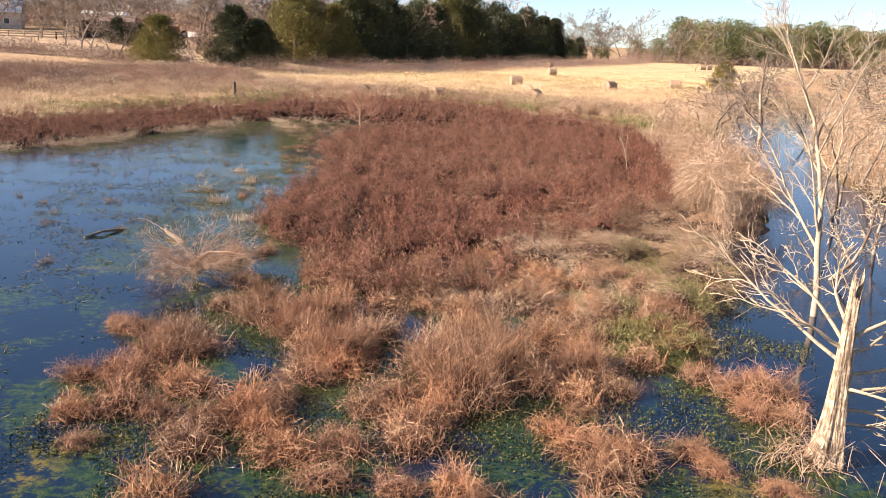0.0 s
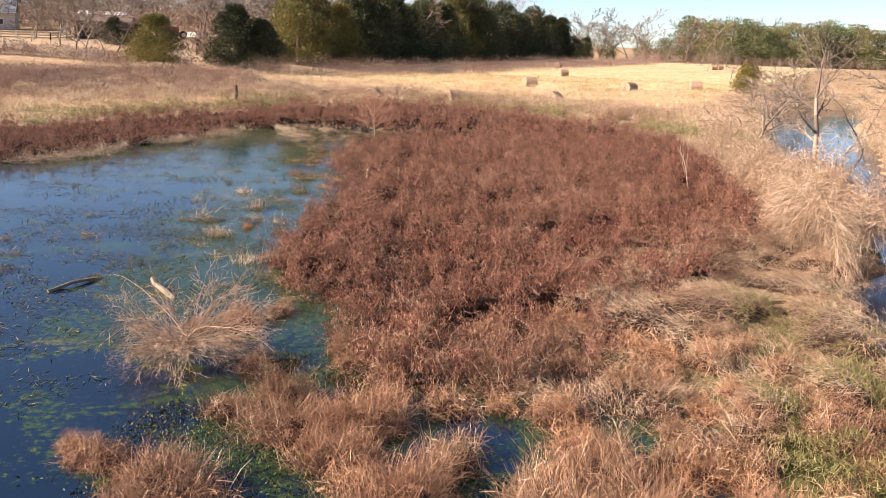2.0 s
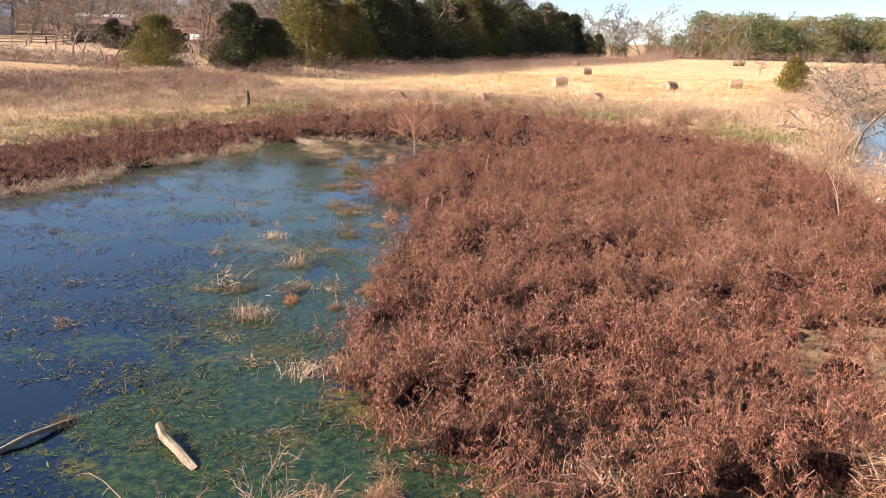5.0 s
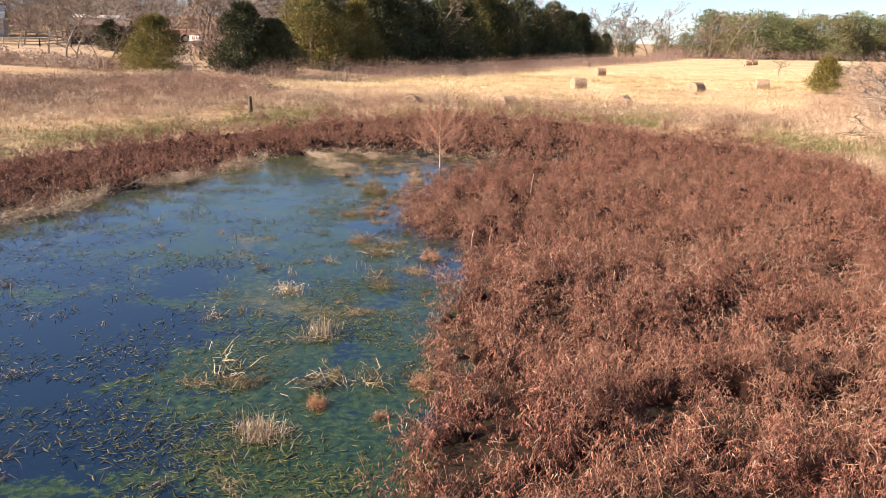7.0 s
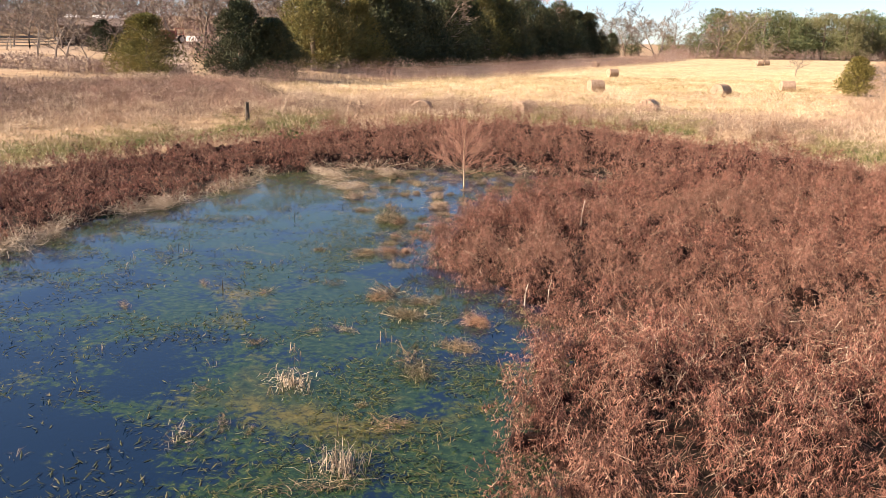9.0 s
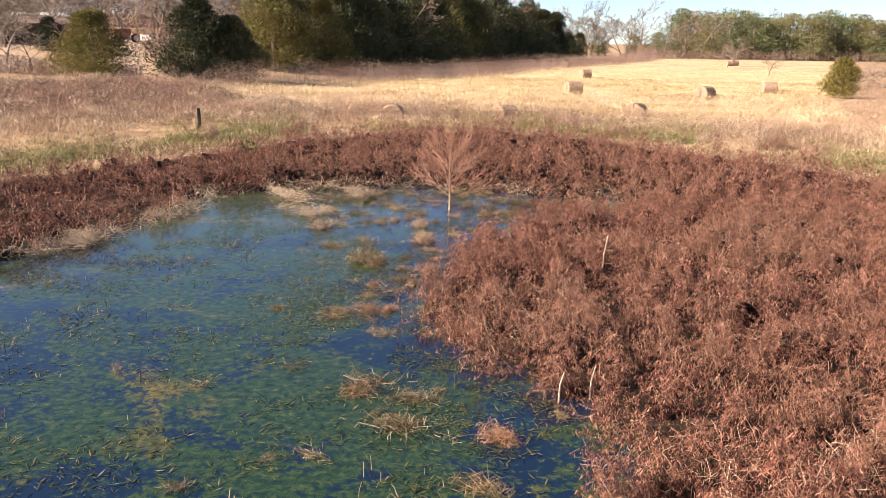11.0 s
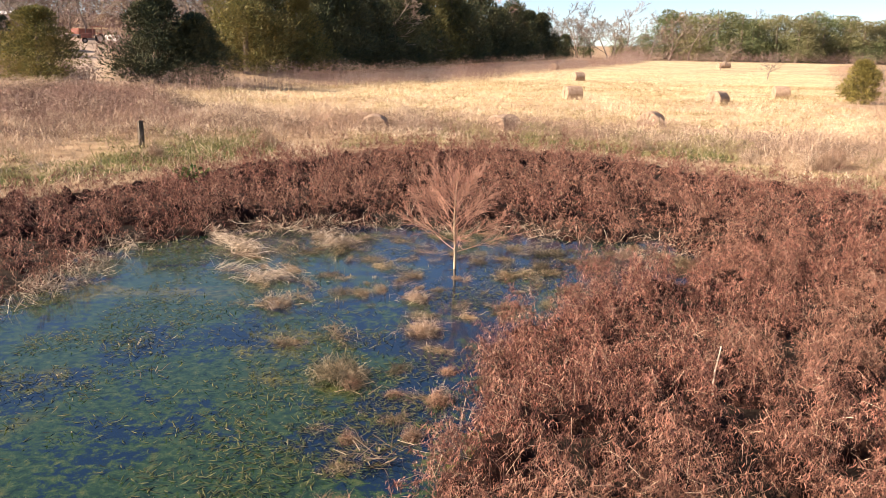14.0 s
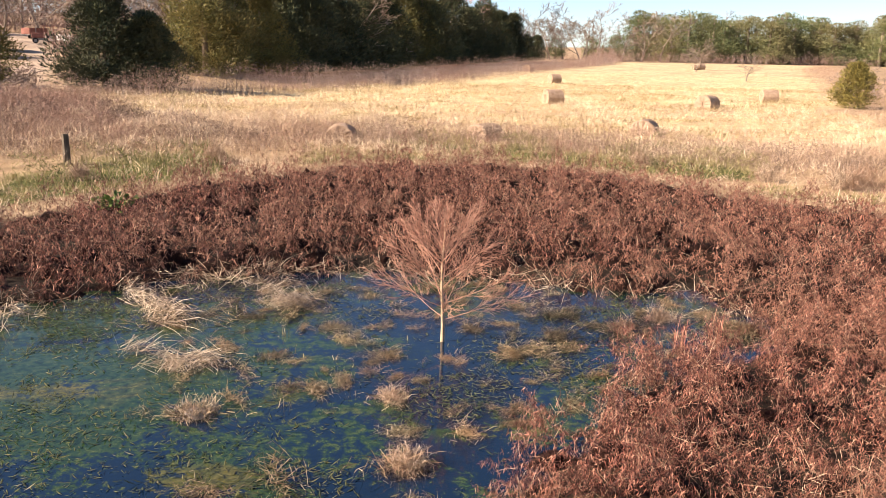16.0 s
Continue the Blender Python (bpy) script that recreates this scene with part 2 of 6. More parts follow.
def branch(start, way, length, radius, rng, levels, kids=5, steps=5, wander=0.18, rise=0.06, angle=0.8, shrink=0.6, first=0.3, level=0, out=None, split=None):
    """Grows a limb and its side limbs; out[level] gathers the tube rows."""
    if out is None:
        out = {}
    p, d = np.array(start, float), np.array(way, float)
    d /= np.linalg.norm(d)
    pts, dirs = [p.copy()], [d.copy()]
    for _ in range(steps):
        d = d + rng.normal(size=3) * wander + np.array([0, 0, rise])
        d /= np.linalg.norm(d)
        p = p + d * length / steps
        pts.append(p.copy())
        dirs.append(d.copy())
    rad = [radius * (1 - 0.8 * k / steps) for k in range(steps + 1)]
    rows = out.setdefault(level, [])
    for k in range(steps):
        rows.append([*pts[k], *pts[k + 1], rad[k], rad[k + 1]])
    if level < levels:
        for c in range(kids):
            u = first + (1 - first) * (c + rng.uniform(0.1, 0.9)) / kids
            k = min(int(u * steps), steps - 1)
            fr = u * steps - k
            at = pts[k] * (1 - fr) + pts[k + 1] * fr
            az = c * 2.4 + rng.uniform(-0.5, 0.5)
            dd = dirs[k]
            s1 = np.cross(dd, [0.3, 0.2, 1.0] if abs(dd[2]) < 0.9 else [1.0, 0.1, 0])
            s1 /= np.linalg.norm(s1)
            s2 = np.cross(dd, s1)
            a = angle * rng.uniform(0.7, 1.25)
            nd = dd * math.cos(a) + (s1 * math.cos(az) + s2 * math.sin(az)) * math.sin(a)
            if split is not None and level == 0:
                split.append({})
            branch(at, nd, length * shrink * rng.uniform(0.6, 1.15) * (1.15 - 0.5 * u), (rad[k] * (1 - fr) + rad[k + 1] * fr) * 0.62, rng, levels,
                   max(2, kids - 1), max(2, steps - 1), wander * 1.25, rise, angle, shrink, 0.2, level + 1, split[-1] if split is not None and level == 0 else out)
    return out


# ---- materials ----
def node_mat(name):
    m = bpy.data.materials.new(name)
    m.use_nodes = True
    nt = m.node_tree
    return m, nt, nt.nodes["Principled BSDF"]


def ramp(nt, stops, src):
    r = nt.nodes.new("ShaderNodeValToRGB")
    e = r.color_ramp.elements
    while len(e) < len(stops):
        e.new(0.5)
    for el, (p, c) in zip(e, stops):
        el.position, el.color = p, (*c, 1)
    nt.links.new(src, r.inputs[0])
    return r.outputs[0]


def noise_tex(nt, scale, detail=4.0, rough=0.6, distort=0.0):
    co = nt.nodes.new("ShaderNodeNewGeometry")
    n = nt.nodes.new("ShaderNodeTexNoise")
    n.inputs["Scale"].default_value, n.inputs["Detail"].default_value = scale, detail
    n.inputs["Roughness"].default_value, n.inputs["Distortion"].default_value = rough, distort
    nt.links.new(co.outputs["Position"], n.inputs["Vector"])
    return n.outputs["Fac"]


def mixer(nt, fac, a, b, mode="MIX"):
    m = nt.nodes.new("ShaderNodeMix")
    m.data_type, m.blend_type = "RGBA", mode
    for sock, val in ((m.inputs[0], fac), (m.inputs[6], a), (m.inputs[7], b)):
        if isinstance(val, (int, float)):
            sock.default_value = val
        elif isinstance(val, tuple):
            sock.default_value = (*val, 1)
        else:
            nt.links.new(val, sock)
    return m.outputs[2]


def add_bump(nt, bsdf, src, strength, dist=0.02):
    b = nt.nodes.new("ShaderNodeBump")
    b.inputs["Strength"].default_value, b.inputs["Distance"].default_value = strength, dist
    nt.links.new(src, b.inputs["Height"])
    nt.links.new(b.outputs[0], bsdf.inputs["Normal"])


def leaf_mat(name, stops, patch=None, patch_size=0.35, rough=0.75, through_light=0.0, by_thing=False, clump=0.0, deep=0.5):
    """Dry or green foliage: each leaf takes its own tone, and broad patches lean to a second tone."""
    m, nt, b = node_mat(name)
    geo = nt.nodes.new("ShaderNodeNewGeometry")
    col = ramp(nt, stops, geo.outputs["Random Per Island"])
    if patch:
        f = ramp(nt, [(0.42, (0, 0, 0)), (0.62, (1, 1, 1))], noise_tex(nt, patch_size, 3.0))
        col = mixer(nt, f, col, mixer(nt, 0.75, col, patch))
    if clump:
        col = mixer(nt, 1.0, col, ramp(nt, [(0.34, (deep, deep * 0.92, deep * 0.9)), (0.5, (1, 1, 1)), (0.66, (2 - deep * 1.25, 2 - deep * 1.25, 2 - deep * 1.28))], noise_tex(nt, clump, 2.0, 0.5)), "MULTIPLY")
    if by_thing:
        oi = nt.nodes.new("ShaderNodeObjectInfo")
        col = mixer(nt, 1.0, col, ramp(nt, [(0, (0.72, 0.74, 0.72)), (0.5, (1, 1, 1)), (1, (1.22, 1.14, 1.0))], oi.outputs["Random"]), "MULTIPLY")
    nt.links.new(col, b.inputs["Base Color"])
    b.inputs["Roughness"].default_value = rough
    b.inputs["Specular IOR Level"].default_value = 0.25
    if through_light:
        tr = nt.nodes.new("ShaderNodeBsdfTranslucent")
        nt.links.new(col, tr.inputs[0])
        mx = nt.nodes.new("ShaderNodeMixShader")
        mx.inputs[0].default_value = through_light
        nt.links.new(b.outputs[0], mx.inputs[1])
        nt.links.new(tr.outputs[0], mx.inputs[2])
        nt.links.new(mx.outputs[0], nt.nodes["Material Output"].inputs[0])
    return m


def surface_mat(name, c1, c2, scale=6.0, rough=0.8, bump=0.4, metal=0.0, fine=40.0, dist=0.02):
    """Two tones in blotches, with a finer grain over them and relief."""
    m, nt, b = node_mat(name)
    big, small = noise_tex(nt, scale, 5.0), noise_tex(nt, fine, 4.0)
    col = mixer(nt, ramp(nt, [(0.35, (0, 0, 0)), (0.65, (1, 1, 1))], big), c1, c2)
    col = mixer(nt, 0.5, col, mixer(nt, 1.0, col, ramp(nt, [(0.3, (0.45, 0.45, 0.45)), (0.7, (1.35, 1.35, 1.35))], small), "MULTIPLY"))
    nt.links.new(col, b.inputs["Base Color"])
    b.inputs["Roughness"].default_value, b.inputs["Metallic"].default_value = rough, metal
    b.inputs["Specular IOR Level"].default_value = 0.15 if rough > 0.85 else 0.5
    add_bump(nt, b, small, bump, dist)
    return m


RED_LEAF = leaf_mat("dry_red_weed", [(0.0, (0.025, 0.009, 0.007)), (0.4, (0.14, 0.047, 0.033)), (0.8, (0.285, 0.115, 0.080)), (1.0, (0.43, 0.255, 0.18))],
                    (0.22, 0.112, 0.076), 0.16, clump=2.6)
RED_STEM = leaf_mat("dry_red_stem", [(0.0, (0.10, 0.04, 0.026)), (0.6, (0.25, 0.13, 0.085)), (1.0, (0.46, 0.33, 0.23))])
STRAW = leaf_mat("bleached_straw", [(0.0, (0.10, 0.062, 0.04)), (0.4, (0.32, 0.215, 0.145)), (1.0, (0.62, 0.48, 0.35))], (0.27, 0.15, 0.095), 0.4)
TUSSOCK = leaf_mat("russet_grass", [(0.0, (0.05, 0.022, 0.014)), (0.35, (0.25, 0.125, 0.077)), (0.8, (0.43, 0.26, 0.168)), (1.0, (0.68, 0.51, 0.37))],
                   (0.33, 0.165, 0.10), 0.5, by_thing=True)
PALE_REED = leaf_mat("pale_reed", [(0.0, (0.20, 0.135, 0.09)), (0.5, (0.40, 0.295, 0.205)), (1.0, (0.64, 0.52, 0.39))], through_light=0.1)
GOLD = leaf_mat("golden_hay_grass", [(0.0, (0.44, 0.31, 0.17)), (0.5, (0.74, 0.58, 0.36)), (1.0, (0.86, 0.73, 0.51))], (0.46, 0.32, 0.17), 0.13, through_light=0.1, clump=0.55, deep=0.75)
FIELD_OLIVE = leaf_mat("olive_brown_field_grass", [(0.0, (0.13, 0.095, 0.04)), (0.6, (0.30, 0.22, 0.10)), (1.0, (0.54, 0.41, 0.23))], (0.20, 0.165, 0.06), 0.2, through_light=0.1)
PINK_GRASS = leaf_mat("pinkish_dry_grass", [(0.0, (0.24, 0.16, 0.11)), (0.5, (0.58, 0.435, 0.30)), (1.0, (0.80, 0.66, 0.49))], (0.36, 0.235, 0.16), 0.16, through_light=0.1, clump=0.7, deep=0.72)
GREEN_GRASS = leaf_mat("winter_green_grass", [(0.0, (0.065, 0.068, 0.02)), (0.6, (0.15, 0.15, 0.05)), (1.0, (0.36, 0.30, 0.14))], (0.34, 0.26, 0.13), 0.35, through_light=0.15)
MOSS = leaf_mat("wet_green_weed", [(0.0, (0.010, 0.017, 0.006)), (0.6, (0.036, 0.050, 0.014)), (1.0, (0.15, 0.13, 0.05))], (0.10, 0.085, 0.03), 0.7)
# Darkened copy of the tan brush colour, for the shade behind the vines.
VINE_SHADE = leaf_mat("shaded_vines", [(0.0, (0.13, 0.085, 0.055)), (1.0, (0.13, 0.085, 0.055))], (0.18, 0.12, 0.075), 1.5, rough=0.95)
# Near-black weed tone: shade between the leaves is put into the colour.
WEED_SHADE = surface_mat("shaded_red_weed", (0.012, 0.005, 0.003), (0.032, 0.012, 0.008), 5.0, 0.95, 1.0, fine=26.0, dist=0.06)
# Dark brown that holds the shade under straw and inside tussocks.
THATCH_SHADE = leaf_mat("shaded_thatch", [(0.0, (0.026, 0.012, 0.008)), (1.0, (0.026, 0.012, 0.008))], (0.04, 0.022, 0.014), 0.9, rough=0.95)
BRUSH = leaf_mat("grey_brown_brush", [(0.0, (0.14, 0.09, 0.075)), (0.5, (0.26, 0.18, 0.15)), (1.0, (0.46, 0.36, 0.30))], (0.22, 0.125, 0.10), 0.1)
SLOPE_WEED = leaf_mat("brown_dead_weeds", [(0.0, (0.09, 0.055, 0.042)), (0.5, (0.21, 0.14, 0.11)), (1.0, (0.44, 0.33, 0.26))], (0.30, 0.17, 0.125), 0.14, clump=0.6)
TAN_BRUSH = leaf_mat("tan_vine_brush", [(0.0, (0.15, 0.095, 0.065)), (0.5, (0.37, 0.25, 0.17)), (1.0, (0.58, 0.44, 0.33))], (0.30, 0.185, 0.12), 0.35)
CEDAR = leaf_mat("cedar_needles", [(0.0, (0.022, 0.034, 0.022)), (0.5, (0.048, 0.064, 0.034)), (1.0, (0.12, 0.12, 0.05))], (0.09, 0.078, 0.034), 0.35, through_light=0.05, by_thing=True)
# Lighter, warmer copy of CEDAR: sunlight put into the needle colour.
SUNLIT_CEDAR = leaf_mat("sunlit_cedar_needles", [(0.0, (0.05, 0.056, 0.02)), (0.5, (0.12, 0.12, 0.038)), (1.0, (0.25, 0.21, 0.07))], (0.17, 0.13, 0.045), 0.5, through_light=0.15, by_thing=True)
# Pine greens lightened so the colour carries the haze of distance.
HAZED_PINE = leaf_mat("hazed_pine_needles", [(0.0, (0.10, 0.13, 0.065)), (0.5, (0.17, 0.20, 0.09)), (1.0, (0.27, 0.28, 0.13))], (0.24, 0.20, 0.10), 0.05, through_light=0.25, by_thing=True)
BARK = surface_mat("grey_bark", (0.17, 0.125, 0.095), (0.30, 0.235, 0.18), 3.0, 0.9, 0.6, fine=30.0)
FAR_TWIG = leaf_mat("far_bare_twigs", [(0.0, (0.12, 0.085, 0.068)), (0.5, (0.19, 0.145, 0.118)), (1.0, (0.30, 0.245, 0.205))], by_thing=True)


def dead_wood_mat():
    """Bleached wood with long cracks and flakes of old bark."""
    m, nt, b = node_mat("bleached_dead_wood")
    geo, mp = nt.nodes.new("ShaderNodeNewGeometry"), nt.nodes.new("ShaderNodeMapping")
    mp.inputs["Scale"].default_value = (1, 1, 0.12)
    nt.links.new(geo.outputs["Position"], mp.inputs[0])
    grain = nt.nodes.new("ShaderNodeTexNoise")
    grain.inputs["Scale"].default_value, grain.inputs["Detail"].default_value = 34.0, 6.0
    nt.links.new(mp.outputs[0], grain.inputs["Vector"])
    flake = ramp(nt, [(0.47, (0, 0, 0)), (0.53, (1, 1, 1))], noise_tex(nt, 7.0, 6.0, 0.7))
    wood = ramp(nt, [(0.32, (0.10, 0.065, 0.04)), (0.42, (0.38, 0.28, 0.19)), (0.7, (0.60, 0.48, 0.35))], grain.outputs["Fac"])
    old = ramp(nt, [(0.35, (0.14, 0.095, 0.065)), (0.65, (0.36, 0.26, 0.18))], grain.outputs["Fac"])
    nt.links.new(mixer(nt, flake, wood, old), b.inputs["Base Color"])
    b.inputs["Roughness"].default_value = 0.9
    add_bump(nt, b, grain.outputs["Fac"], 1.0, 0.04)
    return m


DEAD_WOOD = dead_wood_mat()
PALE_TWIG = surface_mat("pale_bare_twig", (0.36, 0.27, 0.19), (0.50, 0.39, 0.28), 4.0, 0.85, 0.2)
SAP_BARK = surface_mat("sapling_bark", (0.36, 0.24, 0.145), (0.48, 0.35, 0.22), 6.0, 0.8, 0.2)
SAP_TWIG = surface_mat("pinkish_orange_twig", (0.37, 0.17, 0.11), (0.48, 0.26, 0.18), 6.0, 0.8, 0.1)
LOG = surface_mat("weathered_log", (0.15, 0.115, 0.085), (0.30, 0.25, 0.195), 4.0, 0.9, 0.7, fine=20.0)


def ground_mat():
    m, nt, b = node_mat("ground_cover")
    at = nt.nodes.new("ShaderNodeAttribute")
    at.attribute_name = "cover"
    sep = nt.nodes.new("ShaderNodeSeparateColor")
    nt.links.new(at.outputs["Color"], sep.inputs[0])
    big, mid, fine = noise_tex(nt, 0.12, 5.0), noise_tex(nt, 1.1, 6.0), noise_tex(nt, 14.0, 5.0)
    mud = ramp(nt, [(0.3, (0.014, 0.010, 0.007)), (0.7, (0.045, 0.029, 0.018))], mid)
    hay = ramp(nt, [(0.28, (0.24, 0.17, 0.08)), (0.48, (0.55, 0.42, 0.245)), (0.75, (0.76, 0.61, 0.39))], mid)
    straw = ramp(nt, [(0.25, (0.22, 0.14, 0.08)), (0.55, (0.40, 0.28, 0.17)), (0.8, (0.50, 0.38, 0.24))], mid)
    green = ramp(nt, [(0.3, (0.05, 0.07, 0.018)), (0.55, (0.13, 0.14, 0.045)), (0.75, (0.32, 0.27, 0.13))], mid)
    straw = mixer(nt, sep.outputs["Green"], straw, green)
    c = mixer(nt, sep.outputs["Red"], mud, straw)
    c = mixer(nt, sep.outputs["Blue"], c, hay)
    earth = nt.nodes.new("ShaderNodeAttribute")
    earth.attribute_name = "bare_earth"
    c = mixer(nt, earth.outputs["Fac"], c, ramp(nt, [(0.3, (0.44, 0.32, 0.23)), (0.7, (0.60, 0.47, 0.36))], mid))
    tone = ramp(nt, [(0.3, (0.72, 0.72, 0.74)), (0.7, (1.15, 1.12, 1.08))], big)
    c = mixer(nt, 1.0, c, tone, "MULTIPLY")
    c = mixer(nt, 0.6, c, mixer(nt, 1.0, c, ramp(nt, [(0.3, (0.5, 0.5, 0.5)), (0.7, (1.4, 1.4, 1.4))], fine), "MULTIPLY"))
    nt.links.new(c, b.inputs["Base Color"])
    b.inputs["Roughness"].default_value = 0.95
    b.inputs["Specular IOR Level"].default_value = 0.15
    add_bump(nt, b, mid, 0.6, 0.08)
    return m


def water_mat():
    m, nt, b = node_mat("pond_water")
    at = nt.nodes.new("ShaderNodeAttribute")
    at.attribute_name = "algae"
    sep = nt.nodes.new("ShaderNodeSeparateColor")
    nt.links.new(at.outputs["Color"], sep.inputs[0])
    patch, fine = noise_tex(nt, 0.5, 6.0, 0.65, 0.8), noise_tex(nt, 6.5, 6.0, 0.75, 0.4)
    add = nt.nodes.new("ShaderNodeMath")
    add.operation = "MULTIPLY_ADD"
    nt.links.new(patch, add.inputs[0])
    add.inputs[1].default_value = 1.25
    nt.links.new(sep.outputs["Red"], add.inputs[2])
    add2 = nt.nodes.new("ShaderNodeMath")
    add2.operation = "MULTIPLY_ADD"
    nt.links.new(fine, add2.inputs[0])
    add2.inputs[1].default_value = 0.75
    nt.links.new(add.outputs[0], add2.inputs[2])
    cut = nt.nodes.new("ShaderNodeMapRange")
    cut.interpolation_type = "SMOOTHSTEP"
    cut.inputs[1].default_value, cut.inputs[2].default_value = 1.13, 1.25
    nt.links.new(add2.outputs[0], cut.inputs[0])
    mask = cut.outputs[0]
    weed = ramp(nt, [(0.36, (0.006, 0.015, 0.009)), (0.5, (0.018, 0.040, 0.018)), (0.62, (0.042, 0.062, 0.023)), (0.74, (0.12, 0.11, 0.036))], fine)
    rust = ramp(nt, [(0.56, (0, 0, 0)), (0.72, (1, 1, 1))], noise_tex(nt, 0.33, 4.0, 0.6, 0.5))
    weed = mixer(nt, rust, weed, ramp(nt, [(0.36, (0.035, 0.035, 0.010)), (0.55, (0.13, 0.10, 0.024)), (0.72, (0.22, 0.17, 0.05))], fine))
    c = mixer(nt, mask, (0.004, 0.013, 0.032), weed)
    sp = nt.nodes.new("ShaderNodeMapRange")
    nt.links.new(mask, sp.inputs[0])
    sp.inputs[3].default_value, sp.inputs[4].default_value = 1.0, 0.7
    nt.links.new(sp.outputs[0], b.inputs["Specular IOR Level"])
    nt.links.new(c, b.inputs["Base Color"])
    rr = nt.nodes.new("ShaderNodeMapRange")
    nt.links.new(mask, rr.inputs[0])
    rr.inputs[3].default_value, rr.inputs[4].default_value = 0.04, 0.1
    nt.links.new(rr.outputs[0], b.inputs["Roughness"])
    b.inputs["IOR"].default_value = 1.33
    add_bump(nt, b, noise_tex(nt, 9.0, 3.0, 0.5), 0.13, 0.012)
    return m


GREEN_LEAF = leaf_mat("fresh_green_leaf", [(0.0, (0.04, 0.07, 0.018)), (1.0, (0.12, 0.16, 0.04))], through_light=0.2)
RUSH = leaf_mat("dead_rushes", [(0.0, (0.06, 0.045, 0.025)), (0.5, (0.16, 0.122, 0.068)), (1.0, (0.50, 0.38, 0.25))], (0.20, 0.115, 0.07), 0.6, by_thing=True)
YELLOW_CEDAR = leaf_mat("yellow_green_cedar", [(0.0, (0.07, 0.06, 0.016)), (0.5, (0.17, 0.14, 0.035)), (1.0, (0.28, 0.22, 0.06))])
GROUND, WATER = ground_mat(), water_mat()


# ---- ground and water ----
def spaced(*runs):
    return np.unique(np.concatenate([np.arange(a, b, s) for a, b, s in runs]))


def sheet(name, xs, ys, zfun, mat):
    gx, gy = np.meshgrid(xs, ys)
    x, y = gx.ravel(), gy.ravel()
    z = zfun(x, y)
    nx = len(xs)
    i = (np.arange(len(ys) - 1)[:, None] * nx + np.arange(nx - 1)[None, :]).ravel()
    f = np.stack([i, i + 1, i + nx + 1, i + nx], 1)
    return mesh_from(name, np.stack([x, y, z], 1), f, mat, True), x, y


def paint(me, name, cols):
    a = me.color_attributes.new(name, "FLOAT_COLOR", "POINT")
    a.data.foreach_set("color", np.concatenate([cols, np.ones((len(cols), 1))], 1).astype(np.float32).ravel())


xs = spaced((-2600, -400, 200), (-400, -100, 20), (-100, -30, 1.6), (-30, 20, 0.5), (20, 60, 1.5), (60, 160, 5), (160, 400, 20), (400, 2601, 200))
ys = spaced((-600, -60, 60), (-60, 5, 5), (5, 82, 0.5), (82, 200, 2.0), (200, 340, 4), (340, 700, 30), (700, 3601, 200))
me, gx, gy = sheet("ground", xs, ys, ground, GROUND)
d_field = edge_distance(gx, gy, FIELD) + 6 * (fbm(gx, gy, 9.0, 8) - 0.5)
d_red = edge_distance(gx, gy, RED)
in_field = smooth(1.5, -2.5, d_field)
grassy = np.clip(smooth(0.2, 1.6, d_red) * smooth(40, 62, gy + np.abs(gx) * 0.5) + smooth(60, 64, gy) * smooth(0.0, 1.5, d_red), 0, 1)
grassy = np.maximum(grassy, 0.75 * smooth(1.5, 3.5, gx) * smooth(15.5, 17.5, gy) * smooth(32, 27, gy))
verge = smooth(0.34, 0.46, fbm(gx, gy, 4.0, 12)) * smooth(1.2, 2.6, d_red) * smooth(9, 5, d_red)
verge = np.maximum(verge, smooth(18, 15, gy) * smooth(0.35, 0.55, fbm(gx, gy, 1.2, 44)))
grassy = np.maximum(grassy, 0.8 * smooth(18, 15, gy) * smooth(0.35, 0.55, fbm(gx, gy, 1.2, 44)))
verge = np.maximum(verge, 0.6 * smooth(4.2, 5.2, gx) * smooth(14, 16, gy) * smooth(26, 20, gy))
paint(me, "cover", np.stack([grassy, verge, in_field], 1))
DRIVE = [(-30, 104), (-34, 116), (-40, 135), (-46, 155), (-52, 177), (-58, 200), (-66, 205), (-70, 180), (-57, 175), (-49, 155), (-43, 135), (-37.5, 116), (-33, 104)]
dirt = smooth(1.2, -0.8, edge_distance(gx, gy, DRIVE) + 2.5 * (fbm(gx, gy, 3.0, 121) - 0.5))
dirt = np.maximum(dirt, 0.55 * smooth(-46, -50, gx) * smooth(104, 112, gy) * smooth(175, 150, gy) * smooth(0.4, 0.55, fbm(gx, gy, 7.0, 123)))
paint(me, "bare_earth", np.stack([dirt, dirt, dirt], 1))
tagged(new("ground", me), "rough winter grassland, straw-coloured hay field and dark boggy mud", "ground", kind="structure")

me, gx, gy = sheet("water", spaced((-120, -30, 5), (-30, 20, 0.5), (20, 61, 2)), spaced((-40, 5, 5), (5, 62, 0.5), (62, 116, 3)), lambda x, y: np.zeros(x.shape), WATER)
dp = -edge_distance(gx, gy, POND)
wob = 5.0 * (fbm(gx, gy, 4.0, 181) - 0.5)
ux, uy = gx + wob, gy + 6.0 * (fbm(gx, gy, 5.0, 183) - 0.5)
algae = 0.13 * smooth(6.0, 0.5, dp) + 0.23 * smooth(-17, -11, ux) * smooth(30, 40, uy) * smooth(-5.5, -9.0, ux) * smooth(60, 54, uy)
algae = algae + 0.20 * smooth(-11.5, -7.5, ux) * smooth(18, 25, uy) * smooth(42, 32, uy)
algae = algae + 0.15 * smooth(-11, -7.5, ux) * smooth(15, 18, uy) * smooth(27, 22, uy)
